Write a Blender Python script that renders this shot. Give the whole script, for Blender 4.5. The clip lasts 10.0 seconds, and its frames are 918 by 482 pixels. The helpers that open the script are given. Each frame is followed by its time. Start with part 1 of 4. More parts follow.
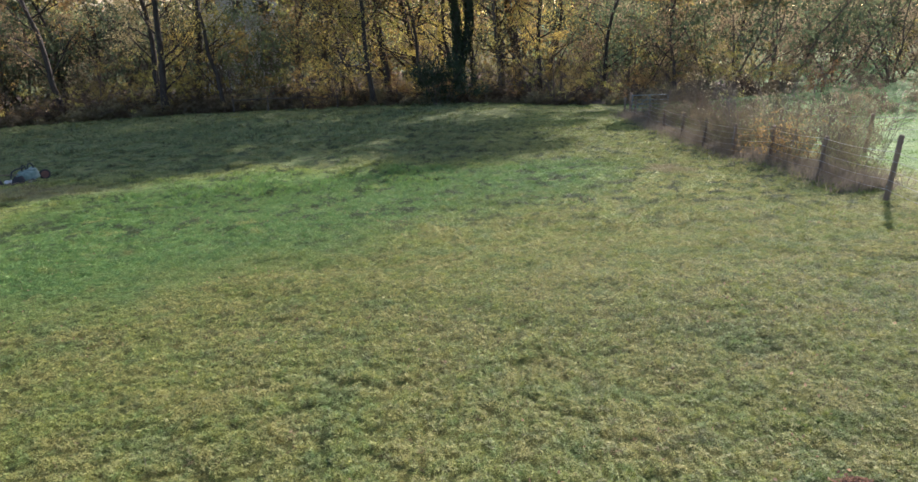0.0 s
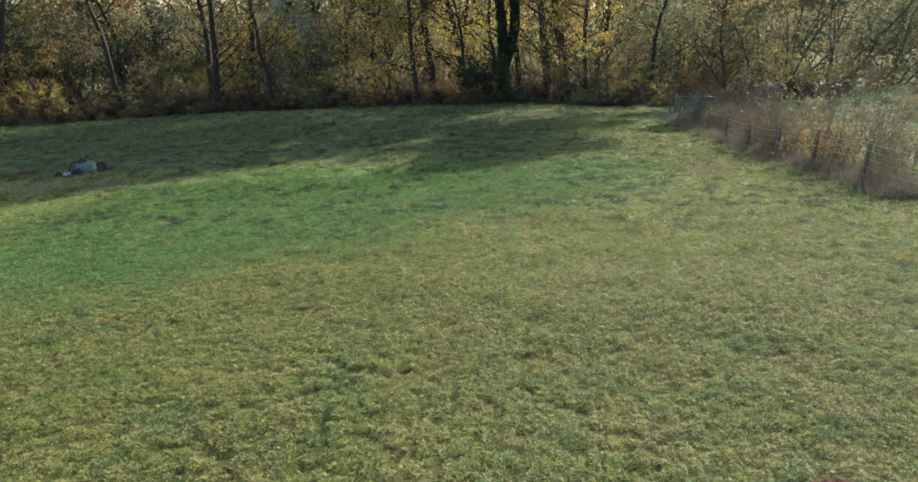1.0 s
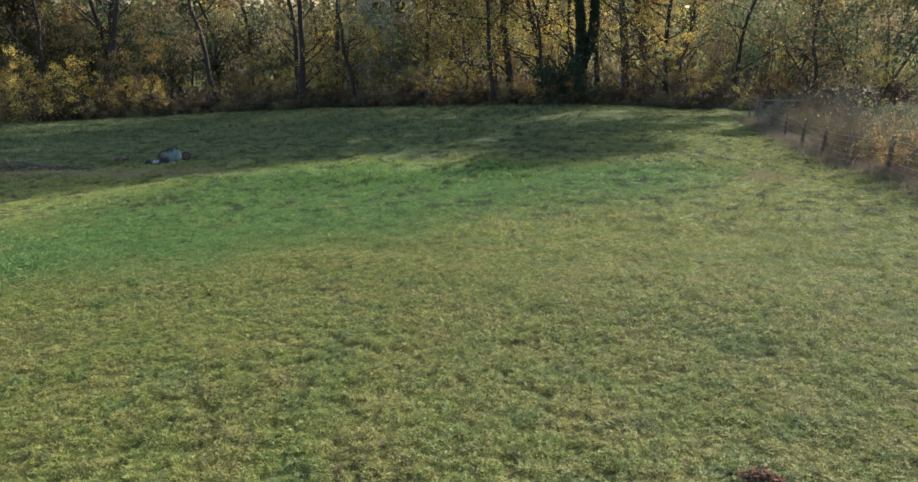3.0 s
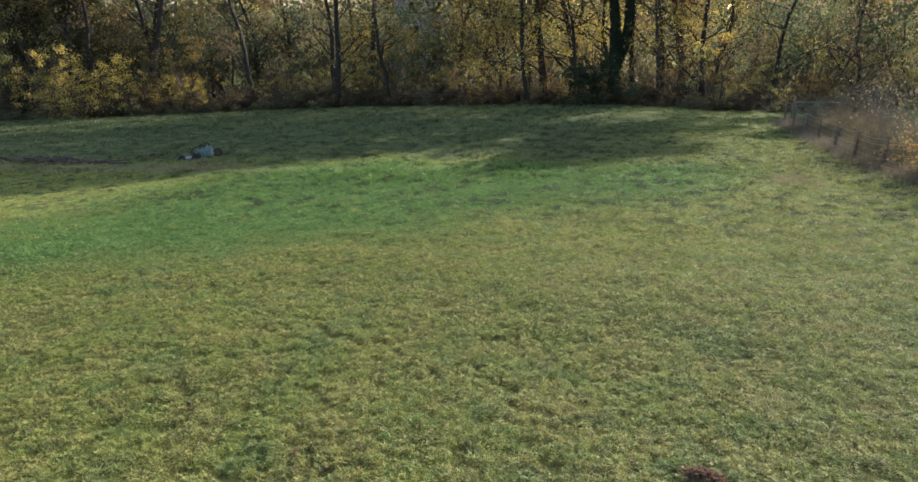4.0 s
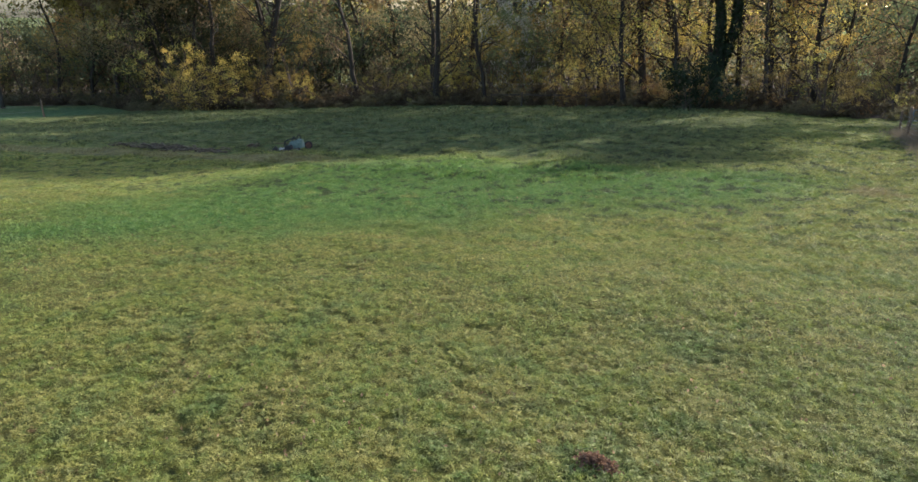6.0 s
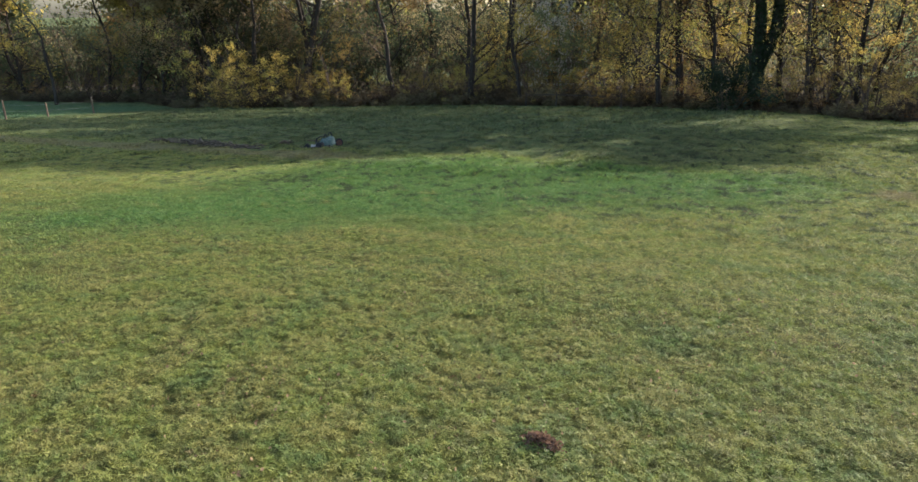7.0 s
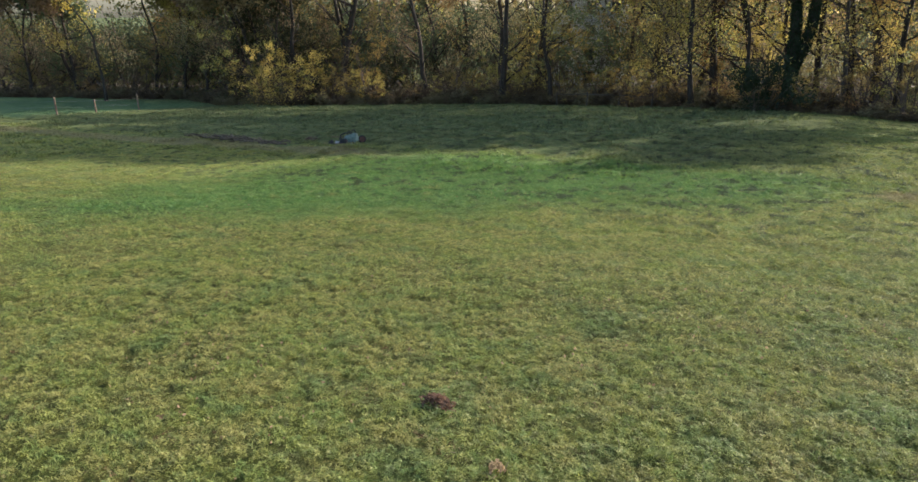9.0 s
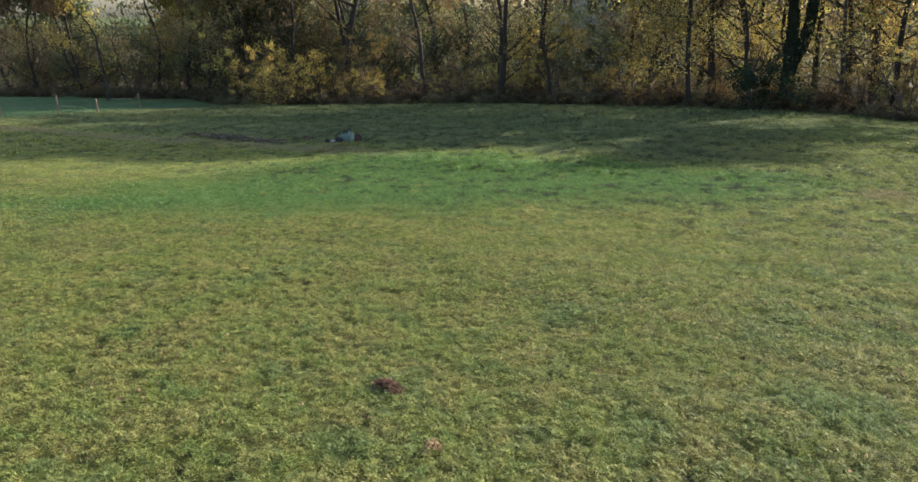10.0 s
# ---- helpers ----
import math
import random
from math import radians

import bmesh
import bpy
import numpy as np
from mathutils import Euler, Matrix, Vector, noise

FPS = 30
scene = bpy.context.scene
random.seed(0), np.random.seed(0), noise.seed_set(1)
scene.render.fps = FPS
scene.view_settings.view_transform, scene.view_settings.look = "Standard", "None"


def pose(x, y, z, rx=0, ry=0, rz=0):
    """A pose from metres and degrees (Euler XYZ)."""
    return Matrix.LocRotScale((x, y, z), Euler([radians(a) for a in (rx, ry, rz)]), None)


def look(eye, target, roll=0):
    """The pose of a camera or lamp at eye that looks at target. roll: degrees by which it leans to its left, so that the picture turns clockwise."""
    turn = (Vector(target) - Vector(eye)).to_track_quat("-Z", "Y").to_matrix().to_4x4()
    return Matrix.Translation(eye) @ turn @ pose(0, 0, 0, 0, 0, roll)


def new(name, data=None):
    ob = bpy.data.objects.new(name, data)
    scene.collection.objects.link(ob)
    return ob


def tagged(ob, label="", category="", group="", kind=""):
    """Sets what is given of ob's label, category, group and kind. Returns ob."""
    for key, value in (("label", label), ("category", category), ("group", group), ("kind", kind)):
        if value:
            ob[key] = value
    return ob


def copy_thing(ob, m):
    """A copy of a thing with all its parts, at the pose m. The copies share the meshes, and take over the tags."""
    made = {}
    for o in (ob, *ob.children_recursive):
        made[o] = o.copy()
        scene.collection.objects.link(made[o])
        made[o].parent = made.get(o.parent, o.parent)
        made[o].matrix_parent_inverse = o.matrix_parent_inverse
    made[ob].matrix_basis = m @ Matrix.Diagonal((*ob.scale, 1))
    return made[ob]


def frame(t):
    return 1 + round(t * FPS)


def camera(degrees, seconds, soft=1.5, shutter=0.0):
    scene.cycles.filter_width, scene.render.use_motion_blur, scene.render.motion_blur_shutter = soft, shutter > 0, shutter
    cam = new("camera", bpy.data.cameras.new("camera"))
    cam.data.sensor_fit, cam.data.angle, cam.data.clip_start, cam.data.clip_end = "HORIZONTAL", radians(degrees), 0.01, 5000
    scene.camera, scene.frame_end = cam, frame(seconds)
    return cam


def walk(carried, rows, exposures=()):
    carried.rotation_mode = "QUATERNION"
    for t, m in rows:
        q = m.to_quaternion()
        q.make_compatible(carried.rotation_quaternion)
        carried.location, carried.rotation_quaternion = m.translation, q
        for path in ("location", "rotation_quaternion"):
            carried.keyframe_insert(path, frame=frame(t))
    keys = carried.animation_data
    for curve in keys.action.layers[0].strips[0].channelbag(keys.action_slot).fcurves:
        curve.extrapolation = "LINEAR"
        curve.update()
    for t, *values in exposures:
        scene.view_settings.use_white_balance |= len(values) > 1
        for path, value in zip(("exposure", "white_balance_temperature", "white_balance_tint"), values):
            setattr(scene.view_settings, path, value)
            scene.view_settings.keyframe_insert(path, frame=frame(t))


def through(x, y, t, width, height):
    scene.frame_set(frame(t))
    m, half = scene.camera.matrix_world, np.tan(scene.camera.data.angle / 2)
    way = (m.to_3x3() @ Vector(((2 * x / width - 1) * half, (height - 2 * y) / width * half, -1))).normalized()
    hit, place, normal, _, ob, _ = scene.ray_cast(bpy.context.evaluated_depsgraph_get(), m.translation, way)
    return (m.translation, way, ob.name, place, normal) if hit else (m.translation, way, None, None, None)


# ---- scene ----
cam = camera(70.8, 10.0, 1.5)
METRES, EYE, TILT, LEAN, TURN = 5.7, 2.68, -19.0, 0.0, 0.0
ROWS = [
    (0.0, 0.0, 0.0, 0.0, 0.0, 0.0, -0.0),
    (0.5, 0.0325, -0.0149, -0.0041, 1.87, -0.0, -0.64),
    (1.0, 0.0685, -0.029, -0.0086, 4.02, -0.04, -1.39),
    (1.5, 0.1073, -0.0417, -0.0143, 6.02, -0.07, -2.08),
    (2.0, 0.1482, -0.0552, -0.0199, 7.91, -0.15, -2.76),
    (2.5, 0.1903, -0.0659, -0.0247, 9.61, -0.24, -3.34),
    (4.0, 0.3433, -0.0629, -0.0238, 14.43, -0.6, -4.94),
    (4.5, 0.4001, -0.0552, -0.0211, 16.52, -0.8, -5.65),
    (5.0, 0.458, -0.052, -0.0189, 19.1, -1.07, -6.49),
    (5.5, 0.5164, -0.0515, -0.0175, 21.45, -1.34, -7.24),
    (7.0, 0.6885, -0.0546, -0.0147, 26.94, -2.13, -8.94),
    (7.5, 0.742, -0.0551, -0.014, 28.38, -2.36, -9.36),
    (8.0, 0.7936, -0.0533, -0.0126, 29.67, -2.59, -9.7),
    (8.5, 0.8445, -0.0511, -0.0111, 30.14, -2.68, -9.8),
    (9.0, 0.8955, -0.0469, -0.0082, 30.55, -2.78, -9.89),
    (9.5, 0.9441, -0.0415, -0.0047, 30.8, -2.84, -9.93),
    (10.0, 0.9847, -0.0394, -0.0045, 30.91, -2.89, -9.94),
]
walk(cam, [(t, pose(0, 0, EYE, TILT, LEAN, TURN) @ pose(METRES * x, METRES * y, METRES * z, 90 + pitch, roll, yaw)) for t, x, y, z, yaw, pitch, roll in ROWS],
     [(0.0, 1.3, 5900, 21), (0.6, 1.21, 5930, 16), (1.5, 1.14, 5970, 14), (4.0, 1.13, 6040, 13), (10.0, 1.13, 6080, 13)])

# ---- world, sun ----
SUN_AZ, SUN_EL = 58.0, 22.0
world = bpy.data.worlds.new("sky")
scene.world = world
world.use_nodes = True
wn = world.node_tree.nodes
sky = wn.new("ShaderNodeTexSky")
sky.sky_type = 'NISHITA'
sky.sun_disc = False
sky.sun_elevation = radians(SUN_EL)
sky.sun_rotation = radians(90 - SUN_AZ)
sky.dust_density = 2.5
wn["Background"].inputs[1].default_value = 0.15
world.node_tree.links.new(sky.outputs[0], wn["Background"].inputs[0])
sun_data = bpy.data.lights.new("sun", "SUN")
sun_data.energy = 5.0
sun_data.angle = radians(0.6)
sun_data.color = (1.0, 0.9, 0.77)
sun = new("sun", sun_data)
sun.matrix_world = look((0, 0, 0), (-math.cos(radians(SUN_AZ)) * math.cos(radians(SUN_EL)),
                                    -math.sin(radians(SUN_AZ)) * math.cos(radians(SUN_EL)), -math.sin(radians(SUN_EL))))
sun.location = (30, 50, 40)


# ---- terrain ----
def sp(v, s):
    return s * np.logaddexp(0, v / s)


def ter(x, y):
    """Height of the hillside: it falls towards the wood, flattens there and rises gently beyond."""
    x, y = np.asarray(x, float), np.asarray(y, float)
    dip = 0.4 * (0.5 + 0.5 * np.tanh((x - 6) / 3)) * (0.5 + 0.5 * np.tanh((y - 20) / 3))
    return 0.0586 * 90 * np.tanh(x / 90) - 0.1227 * (sp(y + 20, 4) - 20) + 0.07 * sp(y - 13, 4) + 0.06 * sp(y - 64, 6) - dip


LATTICE = np.random.default_rng(11).random((256, 256))


def vnoise(x, y, scale, seed=0):
    """Smooth value noise, 0 to 1, with lumps about scale metres across."""
    u, v = np.asarray(x, float) / scale + 37.3 * seed, np.asarray(y, float) / scale + 91.7 * seed
    i, j = np.floor(u).astype(int), np.floor(v).astype(int)
    a, b = u - i, v - j
    a, b = a * a * (3 - 2 * a), b * b * (3 - 2 * b)
    g = lambda p, q: LATTICE[p % 256, q % 256]
    return (g(i, j) * (1 - a) + g(i + 1, j) * a) * (1 - b) + (g(i, j + 1) * (1 - a) + g(i + 1, j + 1) * a) * b


def domes(x, y):
    """Rounded cushions of turf with sharp creases between them, 0 to 1: small ones near by, wider tufts everywhere."""
    billow = lambda scale, seed: np.clip(1.7 * np.abs(2 * vnoise(x, y, scale, seed) - 1), 0, 1)
    small = billow(0.088, 12) * (0.55 + 0.45 * billow(0.04, 14))
    wide = billow(0.26, 17)
    q = np.clip((np.hypot(x, y) - 8) / 10, 0, 1)
    return small * (0.65 + 0.35 * wide) * (1 - q) + wide * (0.6 + 0.4 * small) * q


def pocks(x, y):
    """Small hoof marks pressed into the turf, 0 to 1."""
    return np.clip((vnoise(x, y, 0.12, 21) - 0.71) / 0.1, 0, 1) * np.clip(1.6 * vnoise(x, y, 1.9, 22) - 0.15, 0, 1)


CUSHION = 0.052


def bed(x, y):
    """Height of the soil: the hillside with its hummocks and hoof marks."""
    x, y = np.asarray(x, float), np.asarray(y, float)
    near = np.clip((45 - np.hypot(x, y)) / 30, 0, 1)
    bump = 0.10 * (vnoise(x, y, 2.3, 1) - 0.5) + 0.05 * (vnoise(x, y, 0.6, 2) - 0.5) - 0.03 * pocks(x, y)
    rough = np.clip((y - 16) / 8, 0, 1) * np.clip((6 - x) / 8, 0.25, 1) * (0.26 * (vnoise(x, y, 1.6, 5) - 0.5) + 0.16 * (vnoise(x, y, 0.7, 6) - 0.5))
    return ter(x, y) + bump * near + rough * np.clip((70 - y) / 20, 0, 1) - 0.5 * CUSHION


def turf(x, y):
    """Height of the grazed turf on the soil."""
    x, y = np.asarray(x, float), np.asarray(y, float)
    fade = np.clip((34 - np.hypot(x, y)) / 14, 0, 1)
    return bed(x, y) + CUSHION * (0.5 + (domes(x, y) * (1 - 0.75 * pocks(x, y)) - 0.5) * fade)


# ---- mesh helpers ----
class Soup:
    """Gathers vertices and faces, then makes one mesh of them."""

    def __init__(self):
        self.v, self.f, self.n = [], [], 0

    def add(self, verts, faces):
        verts = np.asarray(verts, float).reshape(-1, 3)
        faces = np.asarray(faces, int)
        self.v.append(verts)
        self.f.append(faces + self.n)
        self.n += len(verts)

    def tube(self, pts, radii, sides=6, cap=True):
        pts, radii = np.asarray(pts, float), np.asarray(radii, float)
        tang = np.gradient(pts, axis=0)
        tang /= np.linalg.norm(tang, axis=1)[:, None] + 1e-9
        ref = np.array([0.31, 0.95, 0.02]) if abs(tang[0, 2]) > 0.7 else np.array([0, 0, 1.0])
        a = np.cross(tang, ref)
        a /= np.linalg.norm(a, axis=1)[:, None] + 1e-9
        b = np.cross(tang, a)
        ang = np.linspace(0, 2 * np.pi, sides, endpoint=False)
        ring = pts[:, None] + radii[:, None, None] * (np.cos(ang)[None, :, None] * a[:, None] + np.sin(ang)[None, :, None] * b[:, None])
        k = len(pts)
        i = np.arange(k - 1)[:, None] * sides + np.arange(sides)[None]
        j = np.arange(k - 1)[:, None] * sides + (np.arange(sides)[None] + 1) % sides
        quads = np.stack([i, j, j + sides, i + sides], -1).reshape(-1, 4)
        self.add(ring, quads)
        if cap:
            base = self.n - k * sides
            top = base + (k - 1) * sides
            for s in range(1, sides - 1):
                self.f.append(np.array([[top, top + s, top + s + 1], [base, base + s + 1, base + s]]))
        return self

    def box(self, x0, y0, z0, x1, y1, z1, m=None):
        v = np.array([(x, y, z) for z in (z0, z1) for x, y in ((x0, y0), (x1, y0), (x1, y1), (x0, y1))], float)
        if m is not None:
            v = np.array([m @ Vector(p) for p in v])
        self.add(v, [(0, 3, 2, 1), (4, 5, 6, 7), (0, 1, 5, 4), (1, 2, 6, 5), (2, 3, 7, 6), (3, 0, 4, 7)])
        return self

    def leaves(self, centres, sizes, rng, droop=0.3):
        """Pointed leaves folded along the rib, turned at random."""
        c, n = np.asarray(centres, float), len(centres)
        d = rng.normal(size=(n, 3))
        d[:, 2] -= droop
        d /= np.linalg.norm(d, axis=1)[:, None]
        e = np.cross(d, rng.normal(size=(n, 3)))
        e /= np.linalg.norm(e, axis=1)[:, None] + 1e-9
        nn = np.cross(d, e)
        s = np.asarray(sizes, float)[:, None]
        v = np.stack([c - d * s * 0.5, c + e * s * 0.33 + nn * s * 0.12, c + d * s * 0.5, c - e * s * 0.33 + nn * s * 0.12], 1)
        i = np.arange(n)[:, None] * 4
        self.add(v, np.concatenate([i + [[0, 1, 2]], i + [[0, 2, 3]]]))
        return self

    def flecks(self, centres, sizes, rng):
        """Small pointed leaves of one face each, for crowns far from the eye."""
        c, n = np.asarray(centres, float), len(centres)
        d = rng.normal(size=(n, 3))
        d /= np.linalg.norm(d, axis=1)[:, None]
        e = np.cross(d, rng.normal(size=(n, 3)))
        e /= np.linalg.norm(e, axis=1)[:, None] + 1e-9
        s = np.asarray(sizes, float)[:, None]
        v = np.stack([c - d * s * 0.4 + e * s * 0.36, c - d * s * 0.4 - e * s * 0.36, c + d * s * 0.6], 1)
        self.add(v, np.arange(n)[:, None] * 3 + [[0, 1, 2]])
        return self

    def mesh(self, name, material, smooth=False):
        me = bpy.data.meshes.new(name)
        verts = np.concatenate(self.v)
        sizes = np.concatenate([np.full(len(f), f.shape[1]) for f in self.f])
        loops = np.concatenate([f.ravel() for f in self.f])
        me.vertices.add(len(verts))
        me.vertices.foreach_set("co", verts.ravel())
        me.loops.add(len(loops))
        me.loops.foreach_set("vertex_index", loops.astype(np.int32))
        me.polygons.add(len(sizes))
        me.polygons.foreach_set("loop_start", np.concatenate([[0], np.cumsum(sizes)[:-1]]).astype(np.int32))
        me.polygons.foreach_set("loop_total", sizes.astype(np.int32))
        me.polygons.foreach_set("use_smooth", np.full(len(sizes), smooth))
        me.materials.append(material)
        me.update(calc_edges=True)
        me.validate()
        return me


def part(name, soup, material, parent, label="", smooth=False):
    ob = new(name, soup.mesh(name, material, smooth))
    ob.parent = parent
    return tagged(ob, label)


def thing(name, label, category, m=None, group="", kind=""):
    ob = new(name)
    ob.empty_display_size = 0.2
    if m is not None:
        ob.matrix_world = m
    return tagged(ob, label, category, group, kind)


def at(x, y, turn=0.0, scale=1.0, sink=0.0):
    return pose(x, y, float(turf(x, y)) - sink, 0, 0, turn) @ Matrix.Diagonal((scale, scale, scale, 1))


# ---- materials ----
def material(name):
    mt = bpy.data.materials.new(name)
    mt.use_nodes = True
    nt = mt.node_tree
    return mt, nt, nt.nodes["Principled BSDF"], nt.nodes["Material Output"]


def node(nt, kind, **inputs):
    nd = nt.nodes.new(kind)
    for key, value in inputs.items():
        nd.inputs[key.replace("_", " ")].default_value = value
    return nd


def mix(nt, fac, a, b):
    m = nt.nodes.new("ShaderNodeMix")
    m.data_type = 'RGBA'
    for i, v in ((0, fac), (6, a), (7, b)):
        if hasattr(v, "links"):
            nt.links.new(v, m.inputs[i])
        elif i == 0:
            m.inputs[0].default_value = v
        else:
            m.inputs[i].default_value = (*v, 1)
    return m.outputs[2]


def noise_out(nt, scale, detail=3.0, vector=None, rough=0.55):
    nd = node(nt, "ShaderNodeTexNoise", Scale=scale, Detail=detail, Roughness=rough)
    if vector is not None:
        nt.links.new(vector, nd.inputs["Vector"])
    return nd.outputs[0]


def ramp(nt, value, lo, hi):
    r = nt.nodes.new("ShaderNodeMapRange")
    r.interpolation_type = 'SMOOTHSTEP'
    r.inputs[1].default_value, r.inputs[2].default_value = lo, hi
    nt.links.new(value, r.inputs[0])
    return r.outputs[0]


def calc(nt, op, a, b=0.0):
    m = nt.nodes.new("ShaderNodeMath")
    m.operation = op
    for i, v in ((0, a), (1, b)):
        if hasattr(v, "links"):
            nt.links.new(v, m.inputs[i])
        else:
            m.inputs[i].default_value = v
    return m.outputs[0]


def bump(nt, bsdf, height, strength, distance):
    b = node(nt, "ShaderNodeBump", Strength=strength, Distance=distance)
    nt.links.new(height, b.inputs["Height"])
    nt.links.new(b.outputs[0], bsdf.inputs["Normal"])


def sward(nt):
    """Colour of the pasture by its place: grazed olive turf, a lush band, duller rough grass below."""
    geo = nt.nodes.new("ShaderNodeNewGeometry")
    xyz = nt.nodes.new("ShaderNodeSeparateXYZ")
    nt.links.new(geo.outputs["Position"], xyz.inputs[0])
    x, y = xyz.outputs[0], xyz.outputs[1]
    big = noise_out(nt, 0.35, 3, geo.outputs["Position"])
    mid = noise_out(nt, 1.7, 4, geo.outputs["Position"])
    fine = noise_out(nt, 9.0, 3, geo.outputs["Position"])
    # grazed turf: straw, olive and green in patches
    col = mix(nt, ramp(nt, mid, 0.38, 0.62), STRAW, OLIVE)
    col = mix(nt, ramp(nt, fine, 0.45, 0.68), col, GREEN)
    col = mix(nt, calc(nt, 'MULTIPLY', ramp(nt, fine, 0.58, 0.68), ramp(nt, mid, 0.56, 0.38)), col, RUST)
    hollow = noise_out(nt, 6.5, 4, geo.outputs["Position"], 0.6)
    col = mix(nt, ramp(nt, hollow, 0.47, 0.36), col, THATCH)
    col = mix(nt, calc(nt, 'MULTIPLY', ramp(nt, hollow, 0.54, 0.70), 0.6), col, PALE)
    # patches of darker clover
    clover = noise_out(nt, 1.25, 4, geo.outputs["Position"], 0.62)
    col = mix(nt, calc(nt, 'MULTIPLY', ramp(nt, clover, 0.54, 0.64), 0.45), col, CLOVER)
    # small dark spots scattered over the turf
    specks = ramp(nt, noise_out(nt, 11.0, 4, geo.outputs["Position"], 0.62), 0.59, 0.66)
    col = mix(nt, calc(nt, 'MULTIPLY', specks, 0.6), col, DARK_SPECK)
    # dark specks across the open turf: shadows of small tufts put into the colour
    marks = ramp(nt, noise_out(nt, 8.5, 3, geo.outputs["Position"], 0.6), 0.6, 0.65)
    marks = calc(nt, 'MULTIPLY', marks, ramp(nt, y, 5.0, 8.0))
    # lush band
    wob = calc(nt, 'MULTIPLY', calc(nt, 'SUBTRACT', big, 0.5), 5.0)
    lower = calc(nt, 'SUBTRACT', calc(nt, 'SUBTRACT', y, calc(nt, 'MULTIPLY', x, 0.8)), 13.6)
    lower = ramp(nt, calc(nt, 'ADD', lower, wob), -2.2, 2.0)
    upper = ramp(nt, calc(nt, 'ADD', y, wob), 24.0, 20.0)
    side = calc(nt, 'MULTIPLY', ramp(nt, calc(nt, 'ADD', x, wob), -15.0, -9.5), ramp(nt, calc(nt, 'ADD', x, wob), 7.0, 3.0))
    lush = calc(nt, 'MULTIPLY', calc(nt, 'MULTIPLY', lower, upper), side)
    lush = calc(nt, 'MULTIPLY', lush, ramp(nt, mid, 0.2, 0.45))
    col = mix(nt, calc(nt, 'MULTIPLY', lush, 0.92), col, mix(nt, ramp(nt, hollow, 0.38, 0.6), LUSH_A, LUSH_B))
    # rough grass lower down the slope
    far = calc(nt, 'MULTIPLY', ramp(nt, calc(nt, 'ADD', y, wob), 21.0, 25.0), ramp(nt, calc(nt, 'ADD', x, wob), 7.0, -1.0))
    col = mix(nt, far, col, mix(nt, ramp(nt, mid, 0.35, 0.65), ROUGH_A, ROUGH_B))
    # darker blotches in the longer grass down the slope
    blotch = noise_out(nt, 1.9, 5, geo.outputs["Position"], 0.7)
    deep = calc(nt, 'MULTIPLY', ramp(nt, blotch, 0.52, 0.58), ramp(nt, calc(nt, 'ADD', y, wob), 9.0, 15.0))
    col = mix(nt, calc(nt, 'MULTIPLY', deep, 0.85), col, DARK_BLOTCH)
    col = mix(nt, calc(nt, 'MULTIPLY', marks, 0.66), col, DARK_SPECK)
    # a worn brown spot on the open turf
    spot = calc(nt, 'ADD', calc(nt, 'POWER', calc(nt, 'MULTIPLY', calc(nt, 'SUBTRACT', x, 6.3), 1.5), 2.0), calc(nt, 'POWER', calc(nt, 'MULTIPLY', calc(nt, 'SUBTRACT', y, 19.1), 0.8), 2.0))
    spot = calc(nt, 'MULTIPLY', ramp(nt, calc(nt, 'ADD', spot, calc(nt, 'MULTIPLY', calc(nt, 'SUBTRACT', mid, 0.5), 2.5)), 1.3, 0.2), 0.6)
    col = mix(nt, spot, col, WORN)
    # the neighbour's meadow past the fence
    col = mix(nt, ramp(nt, x, 10.8, 12.5), col, mix(nt, ramp(nt, mid, 0.35, 0.65), MEADOW_A, MEADOW_B))
    # the greener field past the far fence
    col = mix(nt, calc(nt, 'MULTIPLY', ramp(nt, x, -53.0, -58.0), calc(nt, 'MULTIPLY', ramp(nt, y, 50.0, 44.0), 0.65)), col, mix(nt, ramp(nt, mid, 0.35, 0.65), FAR_A, FAR_B))
    # the worn track beside the log heap
    track = calc(nt, 'ABSOLUTE', calc(nt, 'SUBTRACT', calc(nt, 'ADD', y, calc(nt, 'MULTIPLY', wob, 0.2)), 20.6))
    track = calc(nt, 'MULTIPLY', ramp(nt, track, 1.6, 0.6), ramp(nt, x, -8.0, -14.0))
    return mix(nt, calc(nt, 'MULTIPLY', track, 0.6), col, TRACK), geo, fine


CLOVER = (0.1, 0.168, 0.052)
WORN = (0.2, 0.15, 0.075)
TRACK = (0.205, 0.172, 0.088)
FAR_A, FAR_B = (0.065, 0.15, 0.062), (0.10, 0.185, 0.08)
DARK_SPECK = (0.045, 0.058, 0.018)
DARK_BLOTCH = (0.036, 0.05, 0.019)
THATCH, PALE = (0.13, 0.142, 0.036), (0.27, 0.275, 0.078)
STRAW, OLIVE, GREEN, RUST = (0.255, 0.245, 0.066), (0.20, 0.228, 0.046), (0.135, 0.195, 0.042), (0.19, 0.125, 0.055)
LUSH_A, LUSH_B = (0.06, 0.146, 0.031), (0.114, 0.197, 0.043)
MEADOW_A, MEADOW_B = (0.10, 0.19, 0.05), (0.15, 0.235, 0.065)
ROUGH_A, ROUGH_B = (0.095, 0.13, 0.045), (0.158, 0.168, 0.06)


